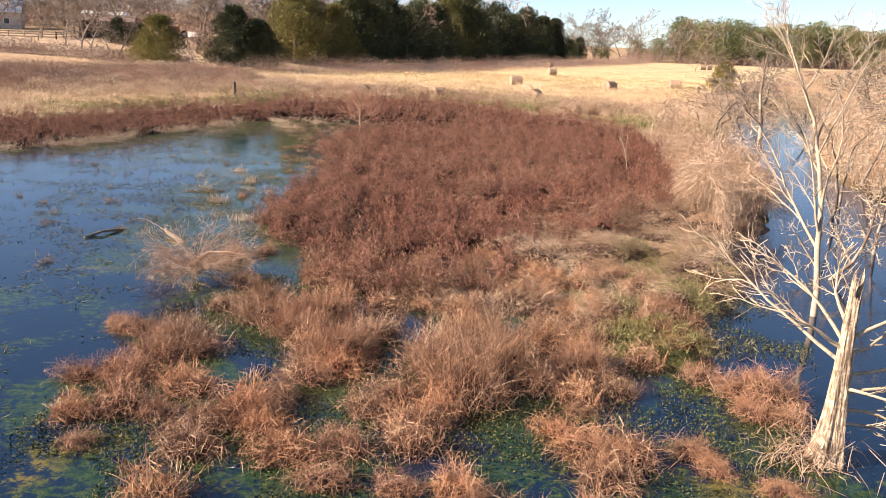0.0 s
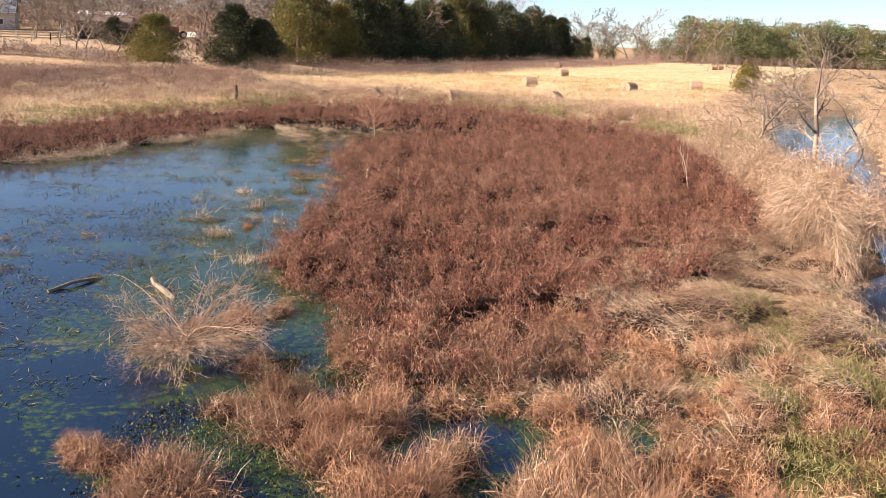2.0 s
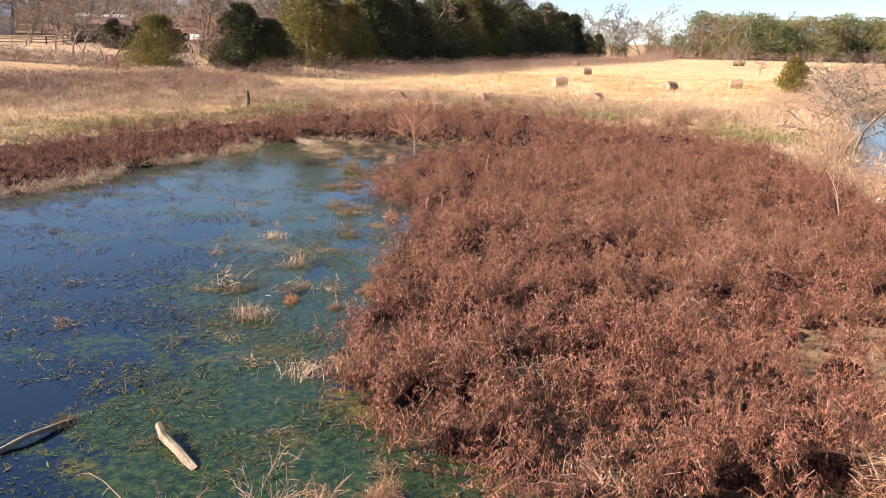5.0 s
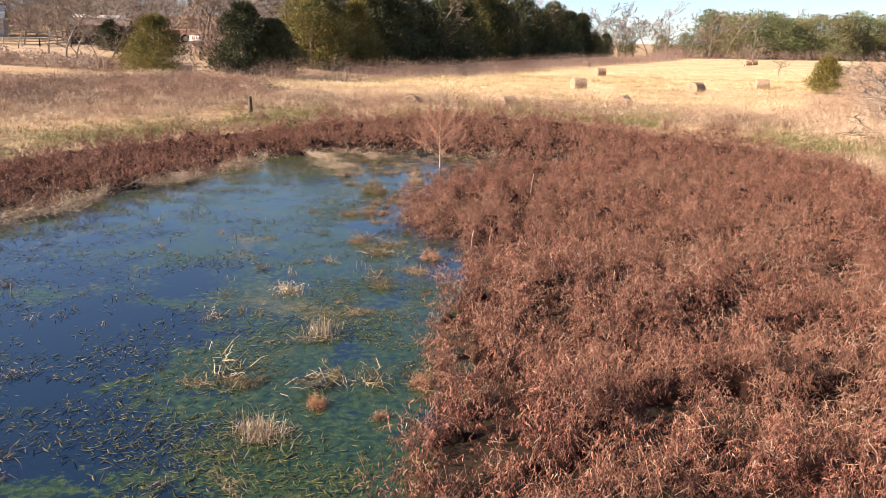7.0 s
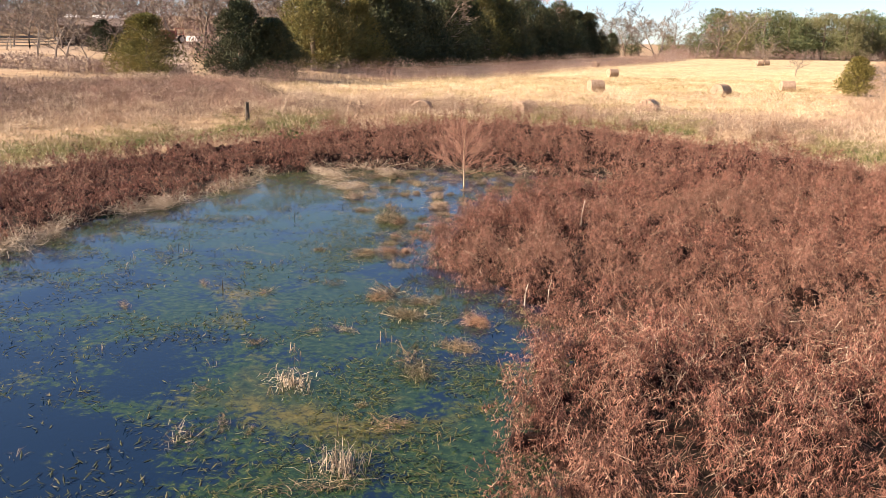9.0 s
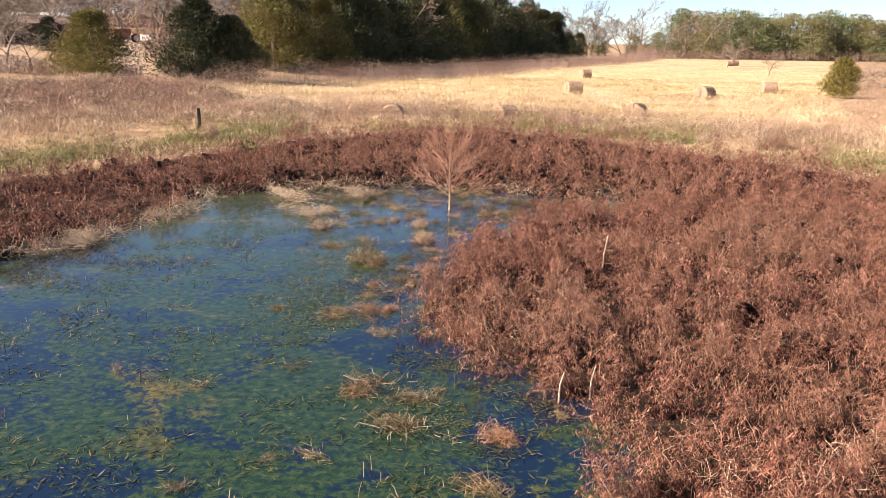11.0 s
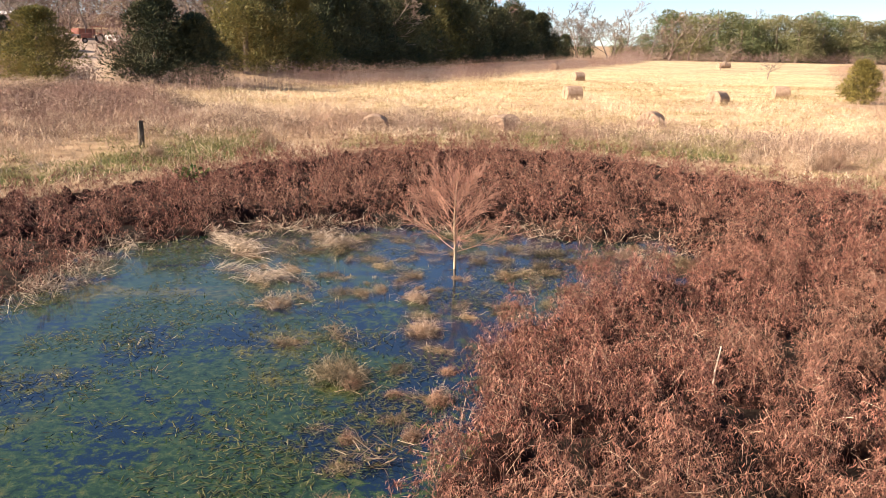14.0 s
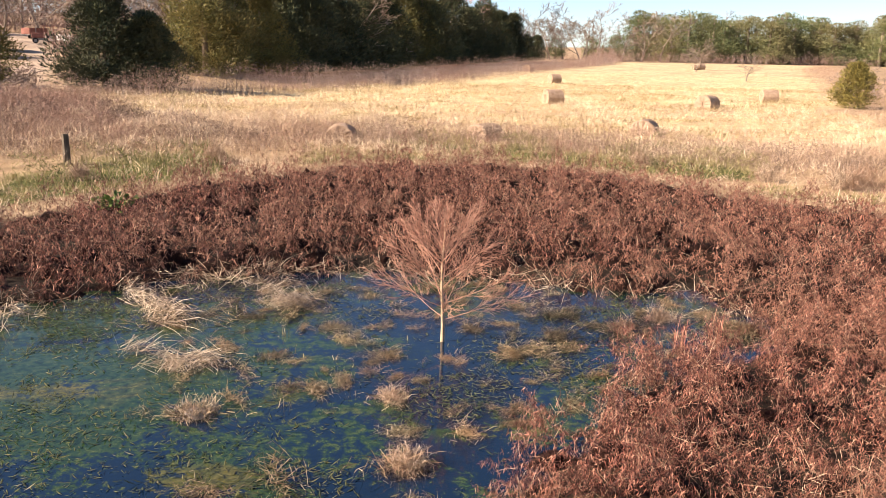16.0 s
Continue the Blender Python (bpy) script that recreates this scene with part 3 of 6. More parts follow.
algae = np.where(gx > 3.0, np.where(gx + 0.4 * (gy - 12) < 6.0, 0.2, -0.5), algae)
algae = np.where((gx > -5.5) & (gx < 3.4) & (gy < 20), 0.24, algae)
paint(me, "algae", np.stack([algae, algae, algae], 1))
tagged(new("water", me), "still pond water with floating green algae, reflecting blue sky", "pond", kind="structure")


LITTER = leaf_mat("dark_leaf_litter", [(0.0, (0.02, 0.024, 0.012)), (0.7, (0.05, 0.055, 0.022)), (1.0, (0.20, 0.16, 0.09))])

# ---- plants that nobody could count ----
ground = tabled(ground, (-46, 60, 5, 112), 0.2)


def gz(x, y):
    return float(ground(np.array([float(x)]), np.array([float(y)]))[0])


def scatter(n, box, keep, rng):
    """Random places in a box of the plan, thinned by keep(x, y) in 0..1."""
    x, y = rng.uniform(box[0], box[1], n), rng.uniform(box[2], box[3], n)
    ok = rng.uniform(0, 1, n) < keep(x, y)
    x, y = x[ok], y[ok]
    return np.stack([x, y, ground(x, y)], 1)


def stuff(name, geo, mat, label, category):
    return tagged(new(name, mesh_from(name, *geo, mat)), label, category, kind="stuff")


def mound_centres(box, step, keep, rng):
    """One centre a cell of a loose grid, thinned by keep."""
    cx, cy = np.meshgrid(np.arange(box[0], box[1], step), np.arange(box[2], box[3], step))
    x = cx.ravel() + rng.uniform(-0.45, 0.45, cx.size) * step
    y = cy.ravel() + rng.uniform(-0.45, 0.45, cx.size) * step
    ok = rng.uniform(0, 1, x.size) < keep(x, y)
    return np.stack([x[ok], y[ok], ground(x[ok], y[ok])], 1)


TANZONE = [(-0.6, 17.6), (0.2, 19.6), (1.6, 22.0), (3.0, 24.2), (5.5, 27.5), (8.5, 31), (11.5, 31), (10.5, 27.5), (8.7, 24.2), (7.6, 20.5), (6.4, 18), (5.4, 16.7), (2.5, 16.4), (0.5, 17)]
THICKET = [(8.8, 25.5), (8.6, 29), (10, 34), (12.0, 43), (12.6, 50), (13.4, 57), (15.8, 58), (14.5, 50), (13.4, 43), (12.8, 36), (12.2, 31), (11, 27.5)]


def in_weeds(x, y):
    wob = 1.6 * (fbm(x, y, 1.4, 61) - 0.5)
    return smooth(0.25, -0.35, edge_distance(x, y, RED) + wob) * smooth(-0.25, 0.30, edge_distance(x, y, POND) + 1.3 * (fbm(x, y, 1.2, 71) - 0.5))


def in_straw(x, y):
    return smooth(0.5, -0.6, edge_distance(x, y, TANZONE) + 1.8 * (fbm(x, y, 1.5, 81) - 0.5))


def in_thicket(x, y):
    return smooth(0.5, -0.5, edge_distance(x, y, THICKET) + 1.4 * (fbm(x, y, 1.3, 89) - 0.5))


def weed_pits(x, y):
    """Dark holes between the plants."""
    holes = domes(x + 0.5 * (vnoise(x * 2.1, y * 2.1, 175) - 0.5), y + 0.4 * (vnoise(x * 2.1, y * 2.1, 177) - 0.5), 0.9, 179, (0.2, 0.5), (0.5, 1.0), 0.3)
    return smooth(0.02, 0.4, holes) * smooth(0.25, 0.4, fbm(x, y, 3.0, 173, 2))


def weed_top(x, y):
    wx, wy = x + 0.4 * (vnoise(x * 1.7, y * 1.7, 131) - 0.5) + 1.8 * (vnoise(x / 2.3, y / 2.3, 133) - 0.5), y + 0.4 * (vnoise(x * 1.7, y * 1.7, 137) - 0.5) + 1.8 * (vnoise(x / 2.3, y / 2.3, 139) - 0.5)
    h = np.maximum(domes(wx, wy, 1.2, 201, (0.42, 0.78), (0.45, 1.2), 0.18), 0.8 * domes(wx, wy, 0.7, 251, (0.45, 0.8), (0.2, 0.85), 0.25))
    h = 0.02 + 0.66 * h + 0.82 * domes(x, y, 0.6, 271, (0.42, 0.72), (0.1, 1.0), 0.3)
    return h * (0.85 + 0.25 * smooth(54, 62, y)) * (1 - 0.95 * weed_pits(x, y)) + 0.14 * (fbm(x, y, 0.3, 141, 2) - 0.5)


def straw_top(x, y):
    wx, wy = x + 0.6 * (fbm(x, y, 0.7, 151, 2) - 0.5), y + 0.6 * (fbm(x, y, 0.7, 157, 2) - 0.5)
    flat = smooth(0.42, 0.60, fbm(x, y, 2.8, 159, 2))
    return (0.10 + domes(wx, wy, 1.0, 301, (0.55, 0.95), (0.15, 0.5), 0.3)) * (1 - 0.5 * flat) * (1 - 0.9 * weed_pits(x + 31, y))


def thicket_top(x, y):
    return (0.2 + domes(x, y, 1.5, 351, (0.6, 0.95), (0.7, 1.9), 0.1) + 0.5 * domes(x, y, 0.7, 371, (0.5, 0.9), (0.2, 0.9), 0.3)) * np.interp(y, [40, 45], [1.0, 0.3])


in_weeds = tabled(in_weeds, (-30, 15, 15, 80), 0.12)
in_straw = tabled(in_straw, (-5, 13, 14, 34), 0.12)
in_thicket = tabled(in_thicket, (7, 21, 24, 64), 0.12)
weed_top = tabled(weed_top, (-30, 15, 15, 80), 0.06)
straw_top = tabled(straw_top, (-5, 13, 14, 34), 0.06)
thicket_top = tabled(thicket_top, (7, 21, 24, 64), 0.08)


def thatch(name, box, step, mask, top, mat, label, category, fill=0.72, inset=0.04):
    """The inner mass of a stand of plants, its shade held in the colour of a lumpy sheet just under its surface."""
    xs, ys = np.arange(box[0], box[1], step), np.arange(box[2], box[3], step)
    gx, gy = np.meshgrid(xs, ys)
    x, y = gx.ravel(), gy.ravel()
    m = mask(x, y)
    z = ground(x, y) - 0.12 + np.maximum(top(x, y) * fill - inset, 0) * smooth(0.5, 0.97, m) + 0.05 * smooth(0.4, 0.7, m)
    nx = len(xs)
    i = (np.arange(len(ys) - 1)[:, None] * nx + np.arange(nx - 1)[None, :]).ravel()
    f = np.stack([i, i + 1, i + nx + 1, i + nx], 1)
    f = f[(m[f] > 0.3).any(axis=1)]
    used, inv = np.unique(f, return_inverse=True)
    v = np.stack([x, y, z], 1)[used]
    return stuff(name, (v, inv.reshape(-1, 4)), mat, label, category)


def cover(n, box, mask, top, rng, depth=0.14, down=0.6, up=0.45, swirl=0.0, level=0.75):
    """Places on the surface of a stand, and the ways its leaves and stalks lie there."""
    x, y = rng.uniform(box[0], box[1], n), rng.uniform(box[2], box[3], n)
    m = mask(x, y)
    ok = rng.uniform(0, 1, n) < m
    x, y = x[ok], y[ok]
    e = 0.06
    t0 = top(x, y)
    sx, sy = (top(x + e, y) - t0) / e, (top(x, y + e) - t0) / e
    s = np.clip(np.hypot(sx, sy), 0, 3)
    ok = rng.uniform(0, 2.2, len(x)) < 0.85 + 0.55 * s
    x, y, t0, sx, sy, s = x[ok], y[ok], t0[ok], sx[ok], sy[ok], s[ok]
    z = np.maximum(ground(x, y), -0.02) + np.maximum(t0, 0) + 0.03 - rng.uniform(0, 1, len(x)) * (depth + 0.12 * s)
    d = rng.normal(0, 0.75, (len(x), 3)) * [level / 0.75, level / 0.75, 1]
    k = 1 / (np.hypot(sx, sy) + 1e-6) * np.minimum(s, 1.5) * down
    d += np.stack([-sx * k, -sy * k, -0.7 * s * down + up], 1)
    if swirl:
        a = 6.28 * fbm(x, y, 2.2, 85, 2)
        d = d * 0.55 + np.stack([np.cos(a), np.sin(a), -0.15 * np.ones(len(x))], 1) * swirl
    d /= np.linalg.norm(d, axis=1)[:, None]
    return np.stack([x, y, np.maximum(z, 0.01)], 1), d


def hanging_leaves(tip, way, tall, each, leaf, rng):
    """Narrow crumpled leaves drooping from the upper part of each stem."""
    k = np.repeat(np.arange(len(tip)), each)
    n = len(k)
    u = rng.uniform(0, 1, n) ** 1.2
    a = rng.uniform(0, 2 * np.pi, n)
    c = tip[k] - way[k] * (u * tall[k])[:, None] + rng.normal(0, 0.018, (n, 3))
    c[:, 2] = np.maximum(c[:, 2], 0.02)
    d = np.stack([np.cos(a) * 0.6, np.sin(a) * 0.6, rng.normal(-0.8, 0.4, n)], 1)
    d /= np.linalg.norm(d, axis=1)[:, None]
    ln = leaf * rng.uniform(0.5, 1.5, n) * (0.65 + 0.5 * u)
    return slivers(c, d, ln, ln * 0.165, rng)


def stand(name, box, n, each, leaf, tall, mask, top, mats, labels, rng, width=0.0055):
    """A stand of dead weeds: leaning stems at uneven heights, each hung with shrivelled leaves."""
    c, d = cover(n, box, lambda x, y: mask(x, y) * (1 - 0.9 * weed_pits(x, y)), top, rng, 0.16, 0.4, 0.75, level=0.5)
    c[:, 2] += np.clip(rng.normal(-0.02, 0.15, len(c)), -0.4, 0.3)
    h = tall * rng.uniform(0.55, 1.4, len(c))
    stuff(name, hanging_leaves(c, d, h, each, leaf, rng), mats[0], labels[0], "weeds")
    h = h * 1.25
    stuff("dry_stalks", strands(c - d * (h * 0.8)[:, None], d, h, width, rng, 0.25), mats[1], labels[1], "weeds")


rng = np.random.default_rng(5)
near = lambda x, y: in_weeds(x, y) * (y < 57.5) * (x > -9.5)
far = lambda x, y: in_weeds(x, y) * ((y >= 57.5) | (x <= -9.5))
# Sheets coloured as the shade seen through the weeds.
thatch("weed_shade", (-9.5, 14, 16.8, 57.6), 0.10, near, weed_top, WEED_SHADE, "near-black sheet inside the dead red marsh weeds, coloured as shade", "weeds", 0.5, 0.14)
thatch("weed_shade", (-28, 14, 38, 78), 0.15, far, weed_top, WEED_SHADE, "near-black sheet inside the dead red bank weeds, coloured as shade", "weeds", 0.42, 0.10)
stand("marsh_weeds", (-9.5, 14, 17, 38), 160000, 16, 0.068, 0.26, near, weed_top, (RED_LEAF, RED_STEM), ("crumpled dry red-brown marsh weeds in uneven mounds", "tangled dry stalks over the red marsh weeds"), rng)
stand("marsh_weeds", (-9.5, 14, 38, 57.6), 150000, 16, 0.068, 0.26, near, weed_top, (RED_LEAF, RED_STEM), ("dry red-brown marsh weeds crowding the pond edge", "tangled dry stalks beside the pond"), rng)
stand("marsh_weeds", (-26, 14, 40, 78), 175000, 12, 0.095, 0.32, far, weed_top, (RED_LEAF, RED_STEM), ("dense band of dry dark-red weeds along the pond bank", "dry stalks over the bank weeds"), rng, 0.008)
# tan grass lying through the weeds
patch = lambda x, y: in_weeds(x, y) * smooth(0.46, 0.66, fbm(x, y, 2.6, 91, 2)) * np.interp(y, [17, 22, 28, 40, 62], [1.6, 1.3, 0.8, 0.5, 0.3])
c, d = cover(190000, (-9, 14, 16.5, 62), patch, weed_top, rng, 0.08, 0.5, 0.5)
stuff("loose_grass", strands(c, d, rng.uniform(0.15, 0.5, len(c)), 0.006, rng, 0.8), STRAW, "loose tan grass lying over the red weeds", "dry grass")
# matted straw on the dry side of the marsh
thatch("straw_shade", (-4, 12, 15, 32.5), 0.14, in_straw, straw_top, THATCH_SHADE, "dark sheet under matted marsh grass, coloured as shade", "dry grass")
c, d = cover(420000, (-4, 12, 15, 32.5), lambda x, y: in_straw(x, y) * (1 - 0.9 * weed_pits(x + 31, y)), straw_top, rng, 0.08, 0.3, 0.3, 0.7)
stuff("matted_straw", strands(c, d, rng.uniform(0.14, 0.46, len(c)), 0.006, rng, 0.3), STRAW, "flattened swirling mat of bleached straw-coloured marsh grass", "dry grass")
damp = lambda x, y: smooth(3.2, 5.0, x + 0.25 * (18 - y)) * smooth(0.0, 0.5, edge_distance(x, y, CREEK)) * smooth(14, 15.5, y) * smooth(26, 21, y) * smooth(0.35, 0.6, fbm(x, y, 1.3, 195))
c, d = cover(220000, (2, 10, 13.5, 27), damp, straw_top, rng, 0.06, 0.2, 0.8)
stuff("damp_grass", slivers(c, d, rng.uniform(0.06, 0.2, len(c)), 0.012, rng), GREEN_GRASS, "short green-tan grass on the damp creek side", "grass")
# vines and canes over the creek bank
thatch("vine_shade", (8, 20, 25, 63), 0.22, in_thicket, thicket_top, VINE_SHADE, "sheet in shaded vine colour inside a thicket on the creek bank", "brush", 0.15)
c, d = cover(520000, (8, 20, 25, 63), in_thicket, thicket_top, rng, 0.7, 1.0, 0.1)
stuff("vine_thicket", strands(c, d, rng.uniform(0.35, 1.1, len(c)), 0.009, rng, 1.4), TAN_BRUSH, "draped tan vines and canes along the creek bank", "brush")

# belts of grass round the marsh and over the hay field
def on_verge(x, y):
    d = edge_distance(x, y, RED)
    return smooth(1.0, 2.4, d) * smooth(9, 5, d) * smooth(0.34, 0.44, fbm(x, y, 4.0, 12)) * smooth(56, 62, y)


def keep_belt(x, y):
    d = edge_distance(x, y, RED)
    return smooth(-0.6, 0.6, d + 1.5 * (fbm(x, y, 1.5, 95) - 0.5)) * smooth(45, 62, y + np.abs(x) * 0.6) * (0.25 + 0.75 * smooth(0.3, 0.6, fbm(x, y, 2.5, 97, 2))) * smooth(-0.2, 0.6, edge_distance(x, y, CREEK))


def belt_top(x, y):
    d = edge_distance(x, y, RED)
    tall = np.interp(d, [0, 1.5, 3, 6, 9, 14], [0.30, 0.22, 0.18, 0.4, 0.95, 0.7])
    wx, wy = x + 0.8 * (fbm(x, y, 0.9, 161, 2) - 0.5), y + 0.8 * (fbm(x, y, 0.9, 163, 2) - 0.5)
    return tall * (0.25 + domes(wx, wy, 1.5, 401, (0.5, 0.9), (0.2, 1.0), 0.15))


def field_top(x, y):
    return 0.08 + 0.55 * domes(x, y, 1.7, 421, (0.5, 0.95), (0.1, 0.8), 0.2) * smooth(0.3, 0.6, fbm(x, y, 7.0, 167, 2))


def on_field(x, y):
    return smooth(2, -2, edge_distance(x, y, FIELD) + 6 * (fbm(x, y, 9.0, 8) - 0.5)) * np.interp(y, [82, 110, 190], [1, 0.75, 0.25])


belt_top = tabled(belt_top, (-46, 34, 50, 106), 0.12)
field_top = tabled(field_top, (-30, 76, 78, 192), 0.25)
on_field = tabled(on_field, (-30, 76, 78, 192), 0.5)
keep_belt = tabled(keep_belt, (-46, 34, 50, 106), 0.2)
on_verge = tabled(on_verge, (-46, 34, 50, 106), 0.2)
c, d = cover(800000, (-36, 30, 56, 104), lambda x, y: keep_belt(x, y) * (1 - 0.75 * on_verge(x, y)) * (1 - 0.85 * on_field(x, y)), belt_top, rng, 0.15, 0.2, 0.75)
stuff("bank_grass", slivers(c, d, rng.uniform(0.18, 0.6, len(c)), 0.017, rng), PINK_GRASS, "knee-high uneven pinkish dry grass between marsh and hay field", "dry grass")
c, d = cover(480000, (-32, 20, 56, 86), on_verge, belt_top, rng, 0.1, 0.2, 0.7)
stuff("green_grass", slivers(c, d, rng.uniform(0.12, 0.36, len(c)), 0.026, rng), GREEN_GRASS, "patchy strip of green winter grass", "grass")
c, d = cover(620000, (-28, 75, 80, 190), on_field, field_top, rng, 0.12, 0.2, 0.55)
stuff("hay_grass", slivers(c, d, rng.uniform(0.15, 0.45, len(c)), 0.028, rng), GOLD, "uneven pale golden dry hay-field grass", "dry grass")
c, d = cover(380000, (-28, 60, 80, 150), lambda x, y: on_field(x, y) * smooth(0.46, 0.62, fbm(x * 0.45, y, 2.6, 171, 3)), field_top, rng, 0.05, 0.2, 0.8)
stuff("olive_grass", slivers(c, d, rng.uniform(0.15, 0.42, len(c)), 0.03, rng), FIELD_OLIVE, "olive and brown tufts among the golden hay grass", "grass")


# brush along the hedge foot and on the slope
def brush(n, line, half, tall, mat, label, rng, width=0.03, twig=0.22, left=1.0):
    n = int(n * 0.5)
    line = np.array(line, float)
    seg = np.hypot(*np.diff(line, axis=0).T)
    s = rng.uniform(0, seg.sum(), n)
    k = np.minimum(np.searchsorted(np.cumsum(seg), s), len(seg) - 1)
    u = (s - np.concatenate([[0], np.cumsum(seg)])[k]) / seg[k]
    base = line[k] + (line[k + 1] - line[k]) * u[:, None]
    d = (line[k + 1] - line[k]) / seg[k][:, None]
    off = np.clip(rng.normal(0, 0.5, n), -1, 1) * half
    x, y = base[:, 0] - d[:, 1] * off, base[:, 1] + d[:, 0] * off
    h = tall * np.interp(x, [-32, -20], [left, 1.0]) * (0.35 + 0.9 * fbm(x, y, 2.6, 103, 2)) * (1.1 - 0.5 * np.abs(off) / half)
    root = np.stack([x, y, ground(x, y)], 1)
    dry = root[:, 2] > 0.02
    root, h, n = root[dry], h[dry], int(dry.sum())
    a = blades(root, h, width * 0.6, np.abs(rng.normal(0.3, 0.35, n)), rng, 0.9, False)
    c = np.repeat(root, 5, 0)
    c = c + rng.normal(0, 0.26, c.shape)
    c[:, 2] = np.repeat(root[:, 2], 5) + np.repeat(h, 5) * rng.uniform(0.2, 1.05, len(c))
    b = leaves(c, twig * rng.uniform(0.5, 1.5, len(c)), 0.06 if twig < 0.21 else 0.12, rng, -0.4)
    return stuff("brush", merge([a, b]), mat, label, "brush")


brush(24000, [(-60, 82), (-40, 92), (-26, 106), (-18, 117), (0, 151), (26, 204), (60, 271)], 4.0, 2.8, BRUSH, "grey-brown leafless brush along the foot of the cedar row", rng, 0.03, 0.2, 0.45)
brush(64000, [(-64, 66), (-44, 74), (-32, 83), (-22, 93)], 12.0, 1.5, SLOPE_WEED, "grey-brown weedy brush on the slope", rng, 0.02, 0.2)
brush(26000, [(-36, 74), (-18, 82), (-4, 85), (4, 83), (11, 78), (18, 74)], 4.5, 1.0, SLOPE_WEED, "thin brown weeds through the bank grass", rng, 0.018, 0.13)
brush(5000, [(60, 284), (75, 318), (140, 330), (260, 330)], 5.0, 4.2, BRUSH, "purple-brown brush at the far end of the field", rng, 0.08, 0.5)
brush(5000, [(10.6, 30), (11.3, 35), (12.6, 43), (13.0, 46)], 1.3, 2.6, TAN_BRUSH, "tall tan vines and canes along the creek bank", rng, 0.014, 0.16)
brush(1300, [(13.0, 49.0), (13.9, 52.5)], 0.9, 2.6, TAN_BRUSH, "weeping tan vine bush at the creek edge", rng, 0.014, 0.16)
brush(14000, [(17, 30), (20, 40), (24, 52), (30, 66), (40, 84), (52, 102)], 4.0, 2.2, TAN_BRUSH, "tangled tan brush on the far creek bank", rng, 0.02, 0.2)
brush(15000, [(17.5, 60), (22, 70), (29, 88), (37, 104), (47, 126), (66, 164), (104, 240)], 4.5, 1.7, TAN_BRUSH, "low grey-brown brush beside the hay field", rng, 0.025, 0.17)
brush(5000, [(50, 90), (70, 130), (100, 180)], 14.0, 1.0, TAN_BRUSH, "rough tan grassland beyond the creek", rng, 0.06, 0.3)

brush(9000, [(-200, 238), (-110, 240), (-66, 246), (-20, 250), (20, 262)], 12.0, 26.0, BRUSH, "grey haze of leafless wood on the hill", rng, 0.12, 1.1)
brush(7000, [(-160, 196), (-110, 200), (-66, 206), (-30, 206), (0, 214)], 14.0, 8.0, BRUSH, "grey leafless undergrowth in the hill wood", rng, 0.07, 0.7)
brush(3500, [(-44, 150), (-34, 158), (-20, 160)], 5.0, 5.0, BRUSH, "reddish leafless scrub behind the cedars", rng, 0.06, 0.5)

brush(5000, [(-66, 108), (-52, 112), (-42, 110), (-33, 113)], 3.0, 2.0, BRUSH, "pinkish-grey brush along the edge of the yard", rng, 0.03, 0.25)

# weed rafts on the water
def keep_raft(x, y):
    dp = -edge_distance(x, y, POND)
    return smooth(-0.3, 0.3, dp) * smooth(19, 24, y) * (0.15 + 0.85 * smooth(5.5, 0.5, dp)) * smooth(0.42, 0.62, fbm(x, y, 1.1, 111))


p = scatter(330000, (-20, 2, 18, 61), keep_raft, rng)
p[:, 2] = rng.uniform(0.004, 0.03, len(p))
a = rng.uniform(0, 6.28, len(p))
stuff("floating_weed", kites(p, np.stack([np.cos(a), np.sin(a), rng.normal(0.1, 0.2, len(p))], 1), rng.uniform(0.04, 0.16, len(p)), 0.08, rng, True), MOSS,
      "scraps of green and olive weed floating on the pond", "water weed")
p = scatter(70000, (-22, -5, 10, 58), lambda x, y: smooth(-0.3, -0.8, edge_distance(x, y, POND)) * smooth(0.52, 0.66, fbm(x, y * 1.3, 1.3, 197, 4)), rng)
p[:, 2] = 0.006
a = rng.uniform(0, 6.28, len(p))
stuff("floating_litter", kites(p, np.stack([np.cos(a), np.sin(a), rng.normal(0.15, 0.2, len(p))], 1), rng.uniform(0.05, 0.18, len(p)), 0.09, rng, True), LITTER, "dark scraps of dead leaf floating on open water", "litter")
p = scatter(95000, (-8, 7.5, 8.5, 22), lambda x, y: smooth(0.38, 0.55, fbm(x, y, 1.2, 44)) * smooth(0.3, -0.2, edge_distance(x, y, [(-5, 8), (4, 8), (7.5, 16), (8, 21), (-2, 19), (-4, 21), (-6.5, 14)])), rng)
p[:, 2] = np.maximum(p[:, 2], 0) + rng.uniform(0.0, 0.06, len(p))
stuff("bog_greens", leaves(p, rng.uniform(0.03, 0.075, len(p)), 0.22, rng, -0.6), MOSS, "low green bog plants between the tussocks", "bog plants")


def on_shore(x, y):
    d = edge_distance(x, y, POND) + 0.9 * (fbm(x, y, 1.4, 117) - 0.5)
    return smooth(-1.0, -0.4, d) * smooth(0.7, 0.2, d) * smooth(-21.5, -19.5, x) * smooth(0.28, 0.45, fbm(x, y, 2.0, 118)) * np.interp(x, [-17, -15, -9, -5], [1.0, 0.45, 0.3, 0.15]) * ((y > 57.0) | (x < -10)) * (y > 37)


def shore_top(x, y):
    return 0.04 + domes(x, y, 0.7, 451, (0.5, 0.9), (0.05, 0.35), 0.2)


c, d = cover(420000, (-22, 1.5, 37, 62.5), on_shore, shore_top, rng, 0.08, 0.5, 0.3)
